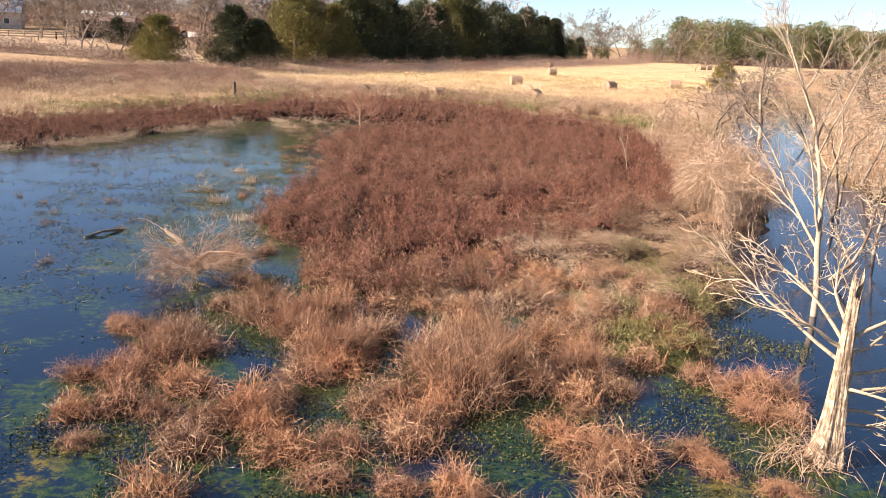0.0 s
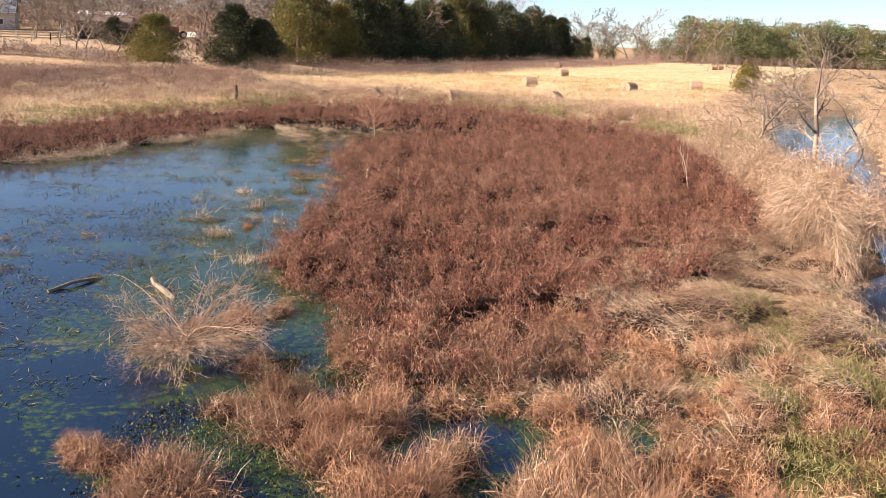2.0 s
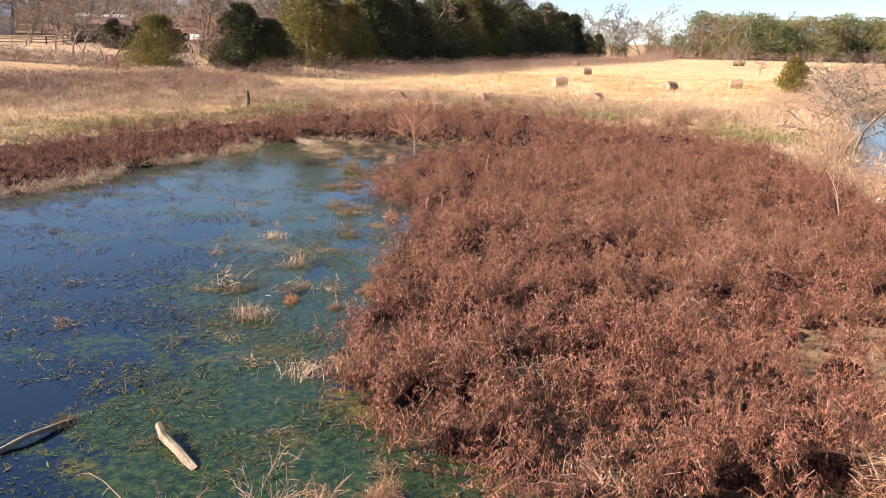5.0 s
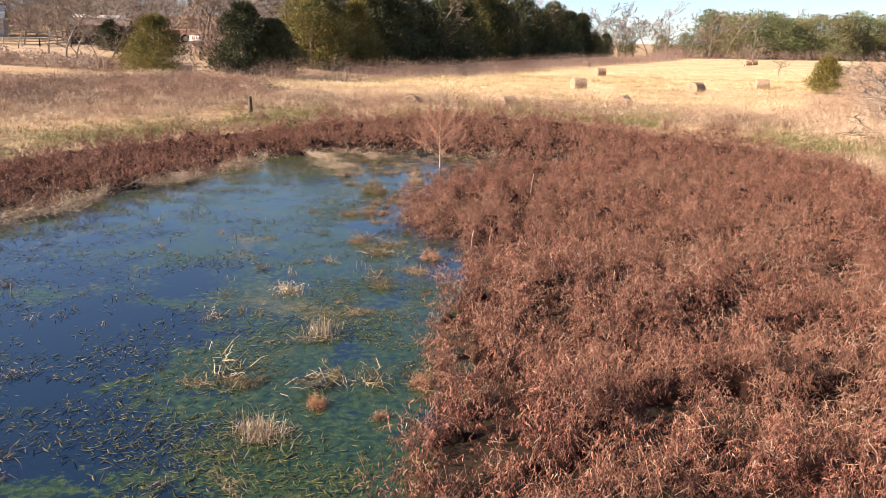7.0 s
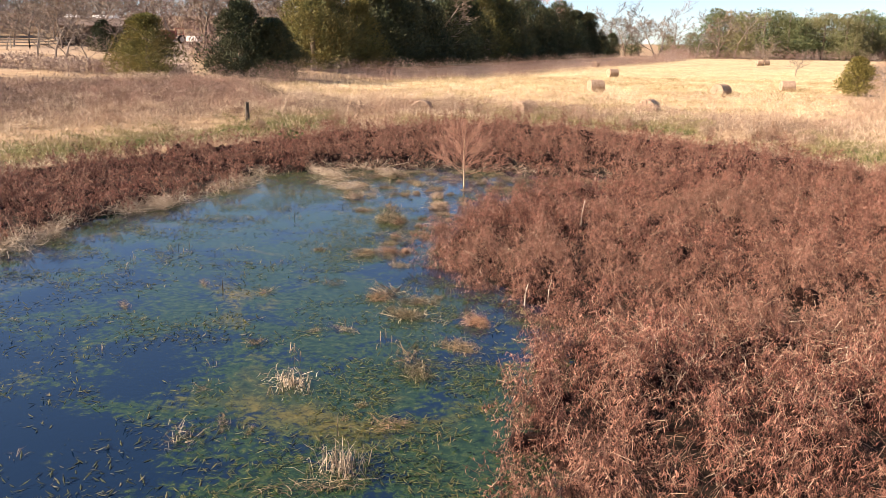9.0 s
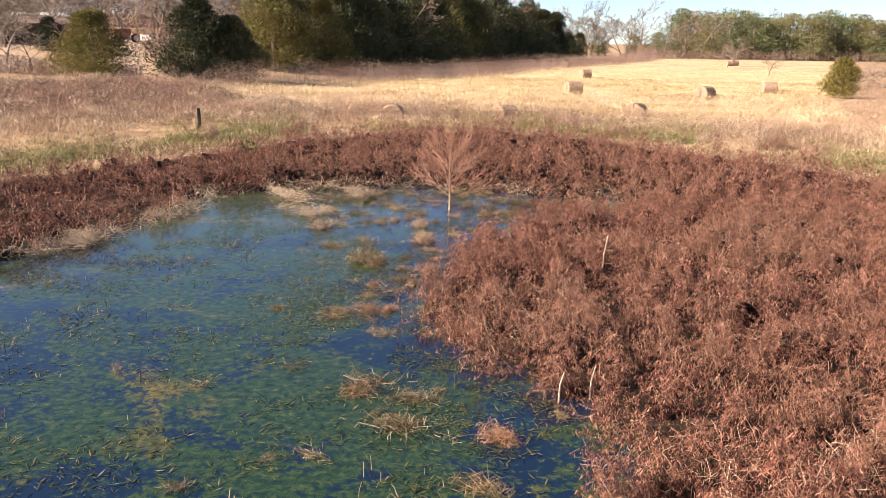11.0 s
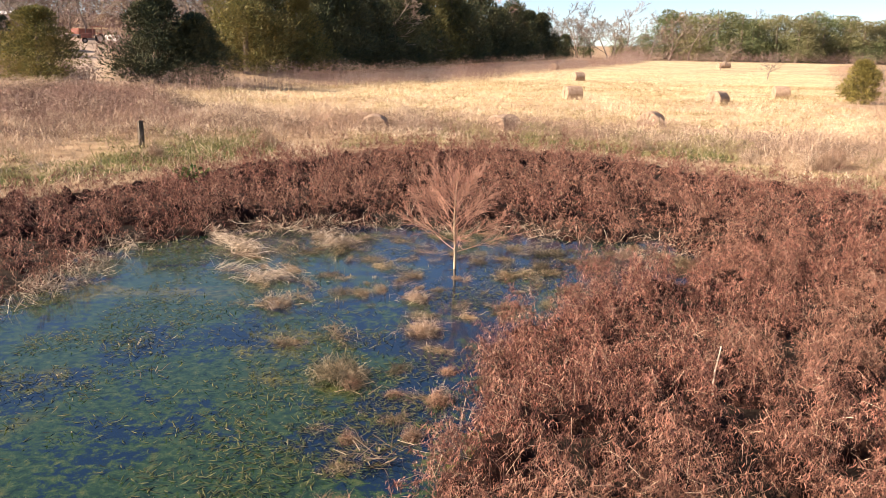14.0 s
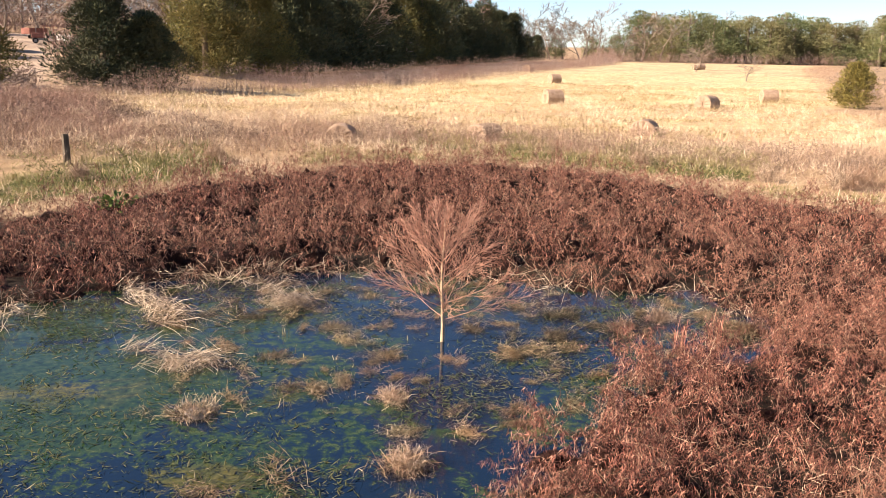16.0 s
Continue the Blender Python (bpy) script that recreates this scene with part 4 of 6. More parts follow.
stuff("fallen_reeds", strands(c, d, rng.uniform(0.2, 0.7, len(c)), 0.010, rng, 0.6), PALE_REED, "pale broken reeds matted along the water's edge", "reeds")

# ---- tussocks ----
def lump(r, n):
    """Places on an uneven unit dome, with their outward ways."""
    a, u = r.uniform(0, 2 * np.pi, n), r.uniform(0, 1, n)
    out = np.stack([np.cos(a) * np.sqrt(1 - u * u), np.sin(a) * np.sqrt(1 - u * u), u], 1)
    s = r.uniform(0, 6.28, 3)
    k = 1 + 0.26 * np.sin(2 * a + s[0]) + 0.22 * np.sin(3 * a + s[1] + 3 * u) + 0.18 * np.sin(5 * a + s[2] - 5 * u)
    return out, k


def tussock_mesh(seed, n, radius, height, mat, width=0.007, length=0.34, wild=0.7, out_way=0.55, sag=0.8, up=0.35):
    r = np.random.default_rng(seed)
    out, k = lump(r, n)
    c = out * (k * r.uniform(0.35, 1.0, n))[:, None] * [radius, radius, height]
    d = out * out_way + np.array([0, 0, up]) + r.normal(0, wild, (n, 3))
    d /= np.linalg.norm(d, axis=1)[:, None]
    v, f = strands(c - d * 0.1, d, length * r.uniform(0.5, 1.5, n), width, r, sag)
    v[:, 2] = np.maximum(v[:, 2], -0.03)
    return mesh_from("grass_tussock", v, f, mat)


TUSS = [tussock_mesh(s, 1150, 0.5, 0.42, TUSSOCK, 0.0065, 0.36, 0.8, 0.5, 0.9) for s in (1, 2, 3, 4)]
BUSHY = [tussock_mesh(s, 3300, 0.8, 0.74, TUSSOCK, 0.006, 0.40, 0.55, 0.4, 0.3, 0.55) for s in (7, 8, 9)]


def mound_mesh(seed, radius, height):
    """Lumpy core filling a tussock; its dark colour stands for the shade inside."""
    bm = bmesh.new()
    bmesh.ops.create_icosphere(bm, subdivisions=2, radius=1.0)
    for v in bm.verts:
        k = 1 + 0.25 * noise.noise(v.co * 1.7 + Vector((seed, 0, 0)))
        v.co = Vector((v.co.x * radius * k, v.co.y * radius * k, v.co.z * height * k - 0.02))
    me = bpy.data.meshes.new("shaded_core")
    bm.to_mesh(me)
    bm.free()
    me.materials.append(THATCH_SHADE)
    return me


MOUNDS = [[mound_mesh(s, 0.34, 0.24) for s in (1, 2, 3)], [mound_mesh(s, 0.5, 0.42) for s in (4, 5, 6)]]


def put_tussock(x, y, size, kind, rng, label="russet-brown grass tussock standing in the bog"):
    me = (TUSS, BUSHY)[kind][int(rng.integers(0, (4, 3)[kind]))]
    t = thing("grass_tussock", label, "tussock", "tussocks in the bog",
              Matrix.LocRotScale((x, y, max(gz(x, y), -0.02)), Euler((0, 0, rng.uniform(0, 6.28))), (size * rng.uniform(0.9, 1.1), size * rng.uniform(0.9, 1.1), size * rng.uniform(0.85, 1.1))), me)
    part("shaded_core", MOUNDS[kind][int(rng.integers(0, 3))], t)


rng = np.random.default_rng(9)
for x, y, s in ((0.5, 12.9, 1.1), (0.1, 14.0, 1.05), (1.2, 13.8, 1.0), (0.9, 15.0, 0.9), (-1.7, 14.2, 0.85), (-3.4, 16.2, 0.85), (-2.3, 16.6, 0.8), (2.6, 14.0, 0.85), (-3.7, 17.4, 0.6), (-4.7, 14.6, 0.75), (-2.6, 15.4, 0.7)):
    put_tussock(x, y, s, 1, rng, "large bushy russet grass clump, waist high, in the bog")
for x, y, s in ((-5.8, 12.9, 0.8), (-5.3, 11.5, 0.75), (-4.8, 10.6, 0.6), (-4.9, 14.0, 0.95), (-4.2, 14.3, 0.9), (-4.1, 11.6, 0.7), (-3.3, 11.3, 0.9), (-2.6, 11.6, 0.95),
                (-2.0, 10.5, 1.0), (-1.2, 10.7, 0.95), (-1.0, 12.0, 0.9), (-0.3, 10.9, 0.9), (0.1, 11.9, 0.9), (2.6, 13.9, 0.9), (3.1, 13.1, 0.75), (4.7, 13.8, 0.8), (5.1, 13.3, 0.75),
                (3.7, 11.0, 0.7), (3.9, 10.5, 0.6), (5.1, 12.4, 0.8), (5.6, 12.2, 0.7), (4.6, 9.9, 0.6), (1.8, 11.5, 0.65), (2.3, 12.2, 0.55),
                (-0.4, 9.6, 0.7), (0.6, 9.4, 0.6), (-5.6, 15.2, 0.7), (-6.2, 15.6, 0.5), (2.2, 15.5, 0.9), (3.1, 15.6, 0.7), (-5.2, 21.0, 0.95), (-4.6, 21.7, 0.7), (-5.9, 20.6, 0.6), (-1.1, 17.2, 0.9), (0.7, 17.3, 0.9), (-2.2, 18.2, 0.8),
                (-4.4, 18.6, 0.7), (1.8, 18.4, 0.8), (-0.4, 19.0, 0.9), (-1.6, 20.1, 0.8), (3.4, 17.2, 0.6), (4.6, 15.4, 0.6), (-3.0, 19.6, 0.7), (0.9, 20.6, 0.8), (5.6, 17.3, 0.5)):
    put_tussock(x, y, s, 0, rng)

for x, y, z in mound_centres((-5.6, 5.6, 9.0, 21.0), 0.85, lambda x, y: 0.62 * smooth(0.4, 1.2, edge_distance(x, y, POND)) * smooth(0.1, 0.7, edge_distance(x, y, CREEK)) * smooth(0.30, 0.42, fbm(x, y, 1.5, 33)), rng):
    put_tussock(x, y, rng.uniform(0.6, 1.15), 0, rng)

for x, y, z in mound_centres((-8.6, -3.5, 24, 56), 0.8, lambda x, y: 0.55 * smooth(-2.2, -0.9, edge_distance(x, y, POND)) * smooth(0.1, -0.2, edge_distance(x, y, POND)) * smooth(0.48, 0.6, fbm(x, y, 3.0, 191, 2)), rng):
    put_tussock(x, y, rng.uniform(0.28, 0.55), 0, rng, "small russet grass tussock in the shallow pond edge")

# ---- straw clumps standing in the pond ----
def clump_mesh(seed, n, spread, length, mat, width=0.014):
    r = np.random.default_rng(seed)
    root = np.stack([r.normal(0, spread, n), r.normal(0, spread, n), np.full(n, -0.04)], 1)
    v, f = blades(root, length * r.uniform(0.4, 1.2, n), width, np.abs(r.normal(0.5, 0.5, n)), r, 1.0)
    v[:, 2] = np.maximum(v[:, 2], -0.03)
    return mesh_from("reed_clump", v, f, mat)


PALE = [clump_mesh(s, 170, 0.16, 0.42, PALE_REED, 0.009) for s in (1, 2, 3)]
STICKS = [clump_mesh(s, 8, 0.09, 0.42, RUSH, 0.013) for s in (4, 5, 6)]


def mat_mesh(seed, n, reach, length, mat):
    """Fallen rushes heaped in an uneven drift, bent over into the water."""
    r = np.random.default_rng(seed)
    k = r.integers(0, 6, n)
    cen = np.stack([r.normal(0, reach, 6), r.normal(0, reach * 0.55, 6)], 1)
    tall = r.uniform(0.03, 0.2, 6)
    c = np.stack([cen[k, 0] + r.normal(0, 0.12, n), cen[k, 1] + r.normal(0, 0.10, n), tall[k] * r.uniform(0.1, 1, n)], 1)
    a = (r.uniform(0, 6.28, 6))[k] + r.normal(0, 0.9, n)
    d = np.stack([np.cos(a), np.sin(a), r.uniform(-0.1, 0.9, n)], 1)
    d /= np.linalg.norm(d, axis=1)[:, None]
    v, f = strands(c, d, length * r.uniform(0.5, 1.5, n), 0.008, r, 1.3)
    v[:, 2] = np.maximum(v[:, 2], -0.03)
    return mesh_from("reed_clump", v, f, mat)


DULL = [mat_mesh(s, n, q, ln, RUSH) for s, n, q, ln in ((17, 120, 0.14, 0.28), (18, 80, 0.12, 0.26), (19, 100, 0.17, 0.28), (20, 130, 0.15, 0.32))]


DOMED = [tussock_mesh(s, n, 0.42, h, m, 0.007, 0.3, w, 0.35, 1.6) for s, m, n, h, w in ((31, STRAW, 700, 0.36, 0.3), (32, RUSH, 700, 0.34, 0.3), (33, RUSH, 300, 0.15, 0.7), (34, RUSH, 260, 0.12, 0.8))]


def put_clump(x, y, size, me, label, rng):
    thing("reed_clump", label, "reeds", "clumps in the pond", Matrix.LocRotScale((x, y, 0.0), Euler((0, 0, rng.uniform(0, 6.28))), (size * rng.uniform(0.7, 1.7), size * rng.uniform(0.7, 1.1), size * rng.uniform(0.7, 1.1))), me)


for x, y, s in ((-7.8, 28.8, 1.2), (-7.5, 33.0, 1.1), (-6.2, 25.8, 1.3), (-5.3, 26.0, 1.9), (-7.6, 28.6, 0.8), (-1.6, 22.1, 1.4), (-4.4, 14.6, 1.2), (-8.6, 35.8, 1.0)):
    put_clump(x, y, s, PALE[int(rng.integers(0, 3))], "bleached straw-coloured reed clump standing in shallow water", rng)
for x, y, s in ((-8.7, 30.9, 1.7), (-7.2, 30.6, 1.4), (-6.4, 30.6, 1.2), (-7.9, 48.7, 1.3), (-9.4, 52.8, 1.2), (-6.5, 53.2, 1.0), (-6.4, 51.1, 1.0), (-4.8, 56.7, 0.9), (-3.3, 56.0, 1.0), (0.3, 56.3, 1.3),
                (-1.9, 56.4, 1.2), (-4.3, 55.1, 0.9), (-7.9, 50.7, 1.0), (-5.5, 52.0, 0.9), (-7.0, 34.2, 0.8), (-6.8, 36.8, 1.2), (-6.4, 44.6, 0.9), (-8.4, 44.4, 1.0), (-7.2, 46.0, 1.2), (-9.7, 33.7, 0.8), (-7.3, 40.8, 1.3), (-6.9, 39.2, 1.1), (-3.2, 58.0, 1.0), (-9.4, 57.2, 1.4), (-10.8, 57.0, 1.4), (-8.4, 58.0, 1.2)):
    put_clump(x, y, s, DULL[int(rng.integers(0, 4))], "dull brown mat of dead rushes in the pond", rng)
for x, y, s in ((-7.9, 48.9, 1.1), (0.5, 56.2, 0.85), (-1.9, 56.4, 0.8), (-6.4, 51.1, 0.7), (-6.5, 53.2, 0.6), (-3.3, 56.0, 0.6), (-9.4, 52.8, 0.7), (-4.3, 55.1, 0.5), (-0.9, 57.0, 0.7)):
    put_clump(x, y, s, DOMED[int(rng.integers(0, 2))], "rounded straw-coloured sedge mound standing in the pond", rng)
for x, y, s in ((-3.0, 57.4, 0.8), (-2.0, 56.0, 0.75), (-8.5, 55.2, 0.7), (-6.5, 55.1, 0.8), (-4.8, 56.5, 0.65), (-4.2, 55.1, 0.7), (-3.2, 55.4, 0.7), (-8.9, 50.5, 0.7), (-6.4, 50.9, 0.75), (-7.9, 49.1, 0.9),
                (-5.5, 52.0, 0.45), (-4.8, 52.3, 0.4), (-6.2, 50.1, 0.6), (-6.9, 49.2, 0.55), (-8.2, 44.6, 0.8), (-7.7, 45.8, 0.5), (-7.0, 47.2, 0.5), (-9.5, 44.9, 0.5), (-7.3, 43.4, 0.7), (-7.6, 40.6, 0.7),
                (-6.7, 40.3, 0.8), (-6.6, 36.3, 0.9), (-6.9, 39.4, 0.8), (-5.9, 37.6, 0.8), (-9.1, 30.5, 0.6), (-8.3, 30.5, 0.7), (-8.6, 30.7, 0.6), (-9.2, 23.7, 0.6), (-6.1, 20.8, 0.6), (-4.6, 22.6, 0.6), (-7.4, 35.0, 0.4), (-4.2, 36.0, 0.9), (-4.9, 34.6, 0.7)):
    put_clump(x, y, s, DOMED[int(rng.integers(2, 4))], "brown drooping sedge mound standing in the pond", rng)
for k in range(240):
    x, y = rng.uniform(-11.5, 0.5), rng.uniform(22, 60)
    d = -edge_distance(np.array([x]), np.array([y]), POND)[0]
    if 0.1 < d and rng.uniform() < 0.9 * math.exp(-d / 2.4):
        put_clump(x, y, rng.choice([0.35, 0.45, 0.6, 0.75]), DULL[int(rng.integers(0, 4))], "small brown mat of dead rushes in the shallows", rng)
for k in range(150):
    x, y = rng.uniform(-10.5, 0.6), rng.uniform(52.0, 60.0)
    if edge_distance(np.array([x]), np.array([y]), POND)[0] < -0.1:
        put_clump(x, y, rng.uniform(0.35, 0.75), (DULL + DOMED[2:])[int(rng.integers(0, 6))], "brown drift of fallen rushes in the shallows", rng)
for k in range(50):
    x, y = rng.uniform(-18, -5.5), rng.uniform(10, 42)
    if edge_distance(np.array([x]), np.array([y]), POND)[0] < -0.5:
        put_clump(x, y, rng.choice([0.25, 0.35, 0.5, 0.7]), DULL[int(rng.integers(0, 4))], "small dark mat of dead rushes afloat", rng)
for k in range(80):
    x, y = rng.uniform(-15, -4.8), rng.uniform(17, 60)
    if edge_distance(np.array([x]), np.array([y]), POND)[0] < -0.3:
        put_clump(x, y, rng.uniform(0.45, 0.95), STICKS[int(rng.integers(0, 3))], "few bent pale stalks sticking out of the water", rng)


# ---- woody plants ----
def hang_limb(t, sub, mats, thin=0.006, name="limb"):
    """One limb as a part of its tree, with its spray of twigs under it."""
    keys = sorted(sub)
    wide = lambda rows, s: tubes([[*q[:6], max(q[6], thin), max(q[7], thin)] for q in rows], s)
    limb = part(name, mesh_from(name, *wide(sub[keys[0]], 5), mats[0], True), t)
    rest = sum((sub[k] for k in keys[1:]), [])
    if rest:
        tagged(part("twig_spray", mesh_from("twig_spray", *wide(rest, 3), mats[1]), limb), kind="stuff")


def woody(name, label, category, x, y, made, mats, group="", z=None, thin=0.006):
    trunk, limbs = made
    t = thing(name, label, category, group, pose(x, y, gz(x, y) if z is None else z))
    part("trunk", mesh_from("trunk", *tubes(trunk, 8), mats[0], True), t)
    for sub in limbs:
        hang_limb(t, sub, mats[1:], thin)
    return t


def sapling():
    r = np.random.default_rng(3)
    pts = [np.array([0.02 * math.sin(k), 0, -0.3 + 0.33 * k]) for k in range(9)]
    trunk = [[*pts[k], *pts[k + 1], 0.045 - 0.005 * k, 0.045 - 0.005 * (k + 1)] for k in range(8)]
    limbs = []
    for k in range(24):
        a = k * 2.4
        limbs.append(branch((0, 0, 0.42 + 1.5 * k / 24), (math.cos(a), math.sin(a), 0.32 + 0.8 * k / 22), 1.5 - 0.025 * k, 0.011, r, 2, 11, 5, 0.07, 0.04, 0.5, 0.45))
    woody("sapling", "leafless orange-brown sapling with fanned twigs standing in water", "tree", -5.5, 55.9, (trunk, limbs), (SAP_BARK, SAP_TWIG, SAP_TWIG), z=0.0, thin=0.0032)


def shrub():
    r = np.random.default_rng(8)
    limbs = []
    for k in range(64):
        a = k * 2.4 + r.uniform(-0.3, 0.3)
        limbs.append(branch((0, 0, r.uniform(0.1, 0.4)), (math.cos(a), math.sin(a), r.uniform(0.05, 0.9)), r.uniform(0.8, 1.5), 0.008, r, 2, 9, 5, 0.15, -0.06, 0.6, 0.5))
    for a, ln in ((-0.6, 2.6), (0.5, 2.2), (1.2, 2.3), (2.6, 2.4), (-2.4, 2.0)):
        limbs.append(branch((0, 0, 0.4), (math.cos(a), math.sin(a), 0.8), ln, 0.010, r, 1, 5, 7, 0.08, -0.16, 0.5, 0.25))
    trunk = branch((0, 0, -0.2), (0.05, 0, 1), 0.55, 0.035, r, 0)[0]
    woody("bare_shrub", "leafless spreading shrub with pale arching twigs over water", "shrub", -5.65, 19.0, (trunk, limbs), (SHRUB_TWIG, SHRUB_TWIG, SHRUB_TWIG), z=0.0, thin=0.0022)


SHRUB_TWIG = surface_mat("pinkish_twig", (0.30, 0.18, 0.12), (0.46, 0.31, 0.22), 6.0, 0.85, 0.1)
sapling()
shrub()


def dead_stump():
    """Broken dead trunk with a split top and bare side limbs."""
    r = np.random.default_rng(21)
    t = thing("dead_tree", "bleached broken dead trunk with bare side branches beside water", "tree", "", pose(5.62, 11.0, -0.1))
    rows = 22
    v, f, sd = [], [], 30
    for k in range(rows):
        u = k / (rows - 1)
        rad = 0.12 * (1 - u) ** 4.0 + 0.15 - 0.075 * u
        c = np.array([0.12 * u + 0.02 * math.sin(5 * u), 0.05 * u, 2.62 * u])
        for j in range(sd):
            a = j * 2 * math.pi / sd
            w = rad * (1 + 0.13 * math.sin(5 * a + 2 * u) * (1 - 0.5 * u) + 0.05 * math.sin(11 * a + 3 * u) + 0.06 * noise.noise((3 * math.cos(a), 3 * math.sin(a), 5 * u)))
            v.append(c + [w * math.cos(a), w * math.sin(a), (0.22 * math.sin(2 * a + 1) + 0.1 * math.sin(7 * a)) if k == rows - 1 else 0])
    for k in range(rows - 1):
        for j in range(sd):
            m = (j + 1) % sd
            f.append((k * sd + j, k * sd + m, (k + 1) * sd + m, (k + 1) * sd + j))
    v.append(np.array([0.12, 0.05, 2.45]))
    for j in range(sd):
        m = (j + 1) % sd
        f.append(((rows - 1) * sd + j, (rows - 1) * sd + m, len(v) - 1, len(v) - 1))
    bm = bmesh.new()
    bv = [bm.verts.new(c) for c in v]
    for q in f:
        bm.faces.new([bv[i] for i in dict.fromkeys(q)])
    part_bm("trunk", bm, DEAD_WOOD, t)
    for k, (h, az, up, ln) in enumerate(((1.55, 2.65, 0.85, 2.6), (1.75, 2.9, 0.35, 1.4), (1.35, 0.2, 0.35, 1.9), (1.6, 0.5, 0.5, 1.7), (1.1, -0.3, 0.15, 1.5), (1.9, -0.2, 0.5, 1.6), (0.9, 0.1, -0.15, 1.3),
                                         (2.0, 1.6, 0.9, 1.3), (1.2, -0.9, 0.1, 1.2), (0.7, -0.1, -0.2, 1.1), (1.8, 2.2, 1.0, 1.9))):
        sub = branch((0.045 * h, 0.02 * h, h), (math.cos(az), math.sin(az), up), ln, 0.035, r, 2, 7, 6, 0.12, 0.02, 0.6, 0.5)
        hang_limb(t, sub, (PALE_TWIG, PALE_TWIG))
    c = np.stack([r.normal(-0.25, 0.35, 500), r.normal(0, 0.3, 500), np.abs(r.normal(0.1, 0.25, 500))], 1)
    part("root_tangle", mesh_from("root_tangle", *blades(c, r.uniform(0.3, 0.7, 500), 0.012, r.uniform(1.2, 2.6, 500), r, 0.6), TAN_BRUSH), t)


dead_stump()


def bare_tree(seed, height, radius, levels=3, kids=7, rise=0.05, angle=0.75, wander=0.1, first=0.3):
    limbs = []
    out = branch((0, 0, -0.3), (0.05, 0.02, 1), height, radius, np.random.default_rng(seed), levels, kids, 7, wander, rise, angle, 0.5, first, split=limbs)
    return out[0], limbs


woody("bare_tree", "slender pale leafless tree rooted in the creek", "tree", 8.45, 18.0, bare_tree(31, 6.6, 0.085, 3, 10, first=0.25, angle=0.6), (PALE_TWIG,) * 3, "creek trees", z=-0.1, thin=0.004)
woody("bare_tree", "many-limbed grey leafless tree beside the creek", "tree", 20.5, 54.5, bare_tree(35, 6.8, 0.17, 3, 9, first=0.15, angle=0.8, wander=0.09), (FAR_TWIG,) * 3, "creek trees", z=-0.1, thin=0.012)
for k, (x, y, h) in enumerate(((14.5, 30.5, 4.2), (16.5, 34, 4.8), (10.2, 21.5, 3.6), (13.0, 24.5, 3.2), (19, 38, 5.0), (22, 44, 4.6), (13.6, 37, 3.8), (25, 58, 5.5), (28, 64, 5.0), (12.2, 33.0, 3.0))):
    woody("bare_tree", "tangled leafless scrub tree on the creek bank", "tree", x, y, bare_tree(40 + k, h, 0.07, 3, 7, first=0.1, angle=0.95, wander=0.2, rise=0.0), (FAR_TWIG, FAR_TWIG, PALE_TWIG), "creek scrub", thin=0.009)


def cedar_mesh(seed, n, height, radius, mat, size, round_top=0.5, blobs=84):
    """A dense evergreen crown: short sprays about many uneven boughs."""
    r = np.random.default_rng(seed)
    u = r.uniform(0, 1, blobs) ** 1.25
    a = np.arange(blobs) * 2.4 + r.uniform(-0.5, 0.5, blobs)
    prof = np.minimum(1, u * 3.0 + 0.62) * (1 - u) ** round_top
    rad = radius * prof * r.uniform(0.45, 0.95, blobs)
    cen = np.stack([np.cos(a) * rad, np.sin(a) * rad, 0.5 + u * (height - 1.1)], 1)
    big = radius * (0.19 + 0.24 * prof) * r.uniform(0.7, 1.25, blobs)
    k = r.integers(0, blobs, n)
    d = r.normal(size=(n, 3))
    d /= np.linalg.norm(d, axis=1)[:, None]
    c = cen[k] + d * (big[k] * r.uniform(0.45, 1.0, n) ** 0.6)[:, None] * [1.15, 1.15, 0.85]
    c[:, 2] = np.maximum(c[:, 2], 0.15)
    d = d * 0.8 + np.array([0, 0, 0.5]) + r.normal(0, 0.4, (n, 3))
    d /= np.linalg.norm(d, axis=1)[:, None]
    s = size * r.uniform(0.5, 1.4, n)
    return mesh_from("crown", *slivers(c, d, s, s * 0.24, r), mat)


def trunk_mesh(h, r0, mat):
    return mesh_from("trunk", *tubes([[0, 0, -0.4, 0, 0, h * 0.5, r0, r0 * 0.7], [0, 0, h * 0.5, 0, 0, h * 0.96, r0 * 0.7, 0.02]], 8), mat, True)


TRUNK = trunk_mesh(6, 0.16, BARK)
CROWNS = [cedar_mesh(s, 26000, 6.0, 2.2, CEDAR, 0.2, 0.7) for s in (1, 2, 3)]
CROWNS_G = [cedar_mesh(s, 26000, 6.0, 2.2, SUNLIT_CEDAR, 0.19, 0.65) for s in (4, 5)]
CROWN_Y = cedar_mesh(14, 9000, 6.0, 2.2, YELLOW_CEDAR, 0.36)
CROWNS_H = [cedar_mesh(s, 16000, 6.0, 2.3, CEDAR, 0.24, rt, 70) for s, rt in ((11, 0.6), (12, 0.85), (13, 0.7))]
CROWNS_F = [cedar_mesh(s, 5000, 6.0, 2.0, HAZED_PINE, 0.25, rt, 44) for s, rt in ((6, 0.4), (7, 0.6), (8, 0.3))]


def put_tree(name, label, x, y, height, wide, crown, rng, group=""):
    t = thing(name, label, "tree", group, Matrix.LocRotScale((x, y, gz(x, y)), Euler((0, 0, rng.uniform(0, 6.28))), (height / 6 * wide, height / 6 * wide, height / 6)))
    part("trunk", TRUNK, t)
    part("crown", crown, t)


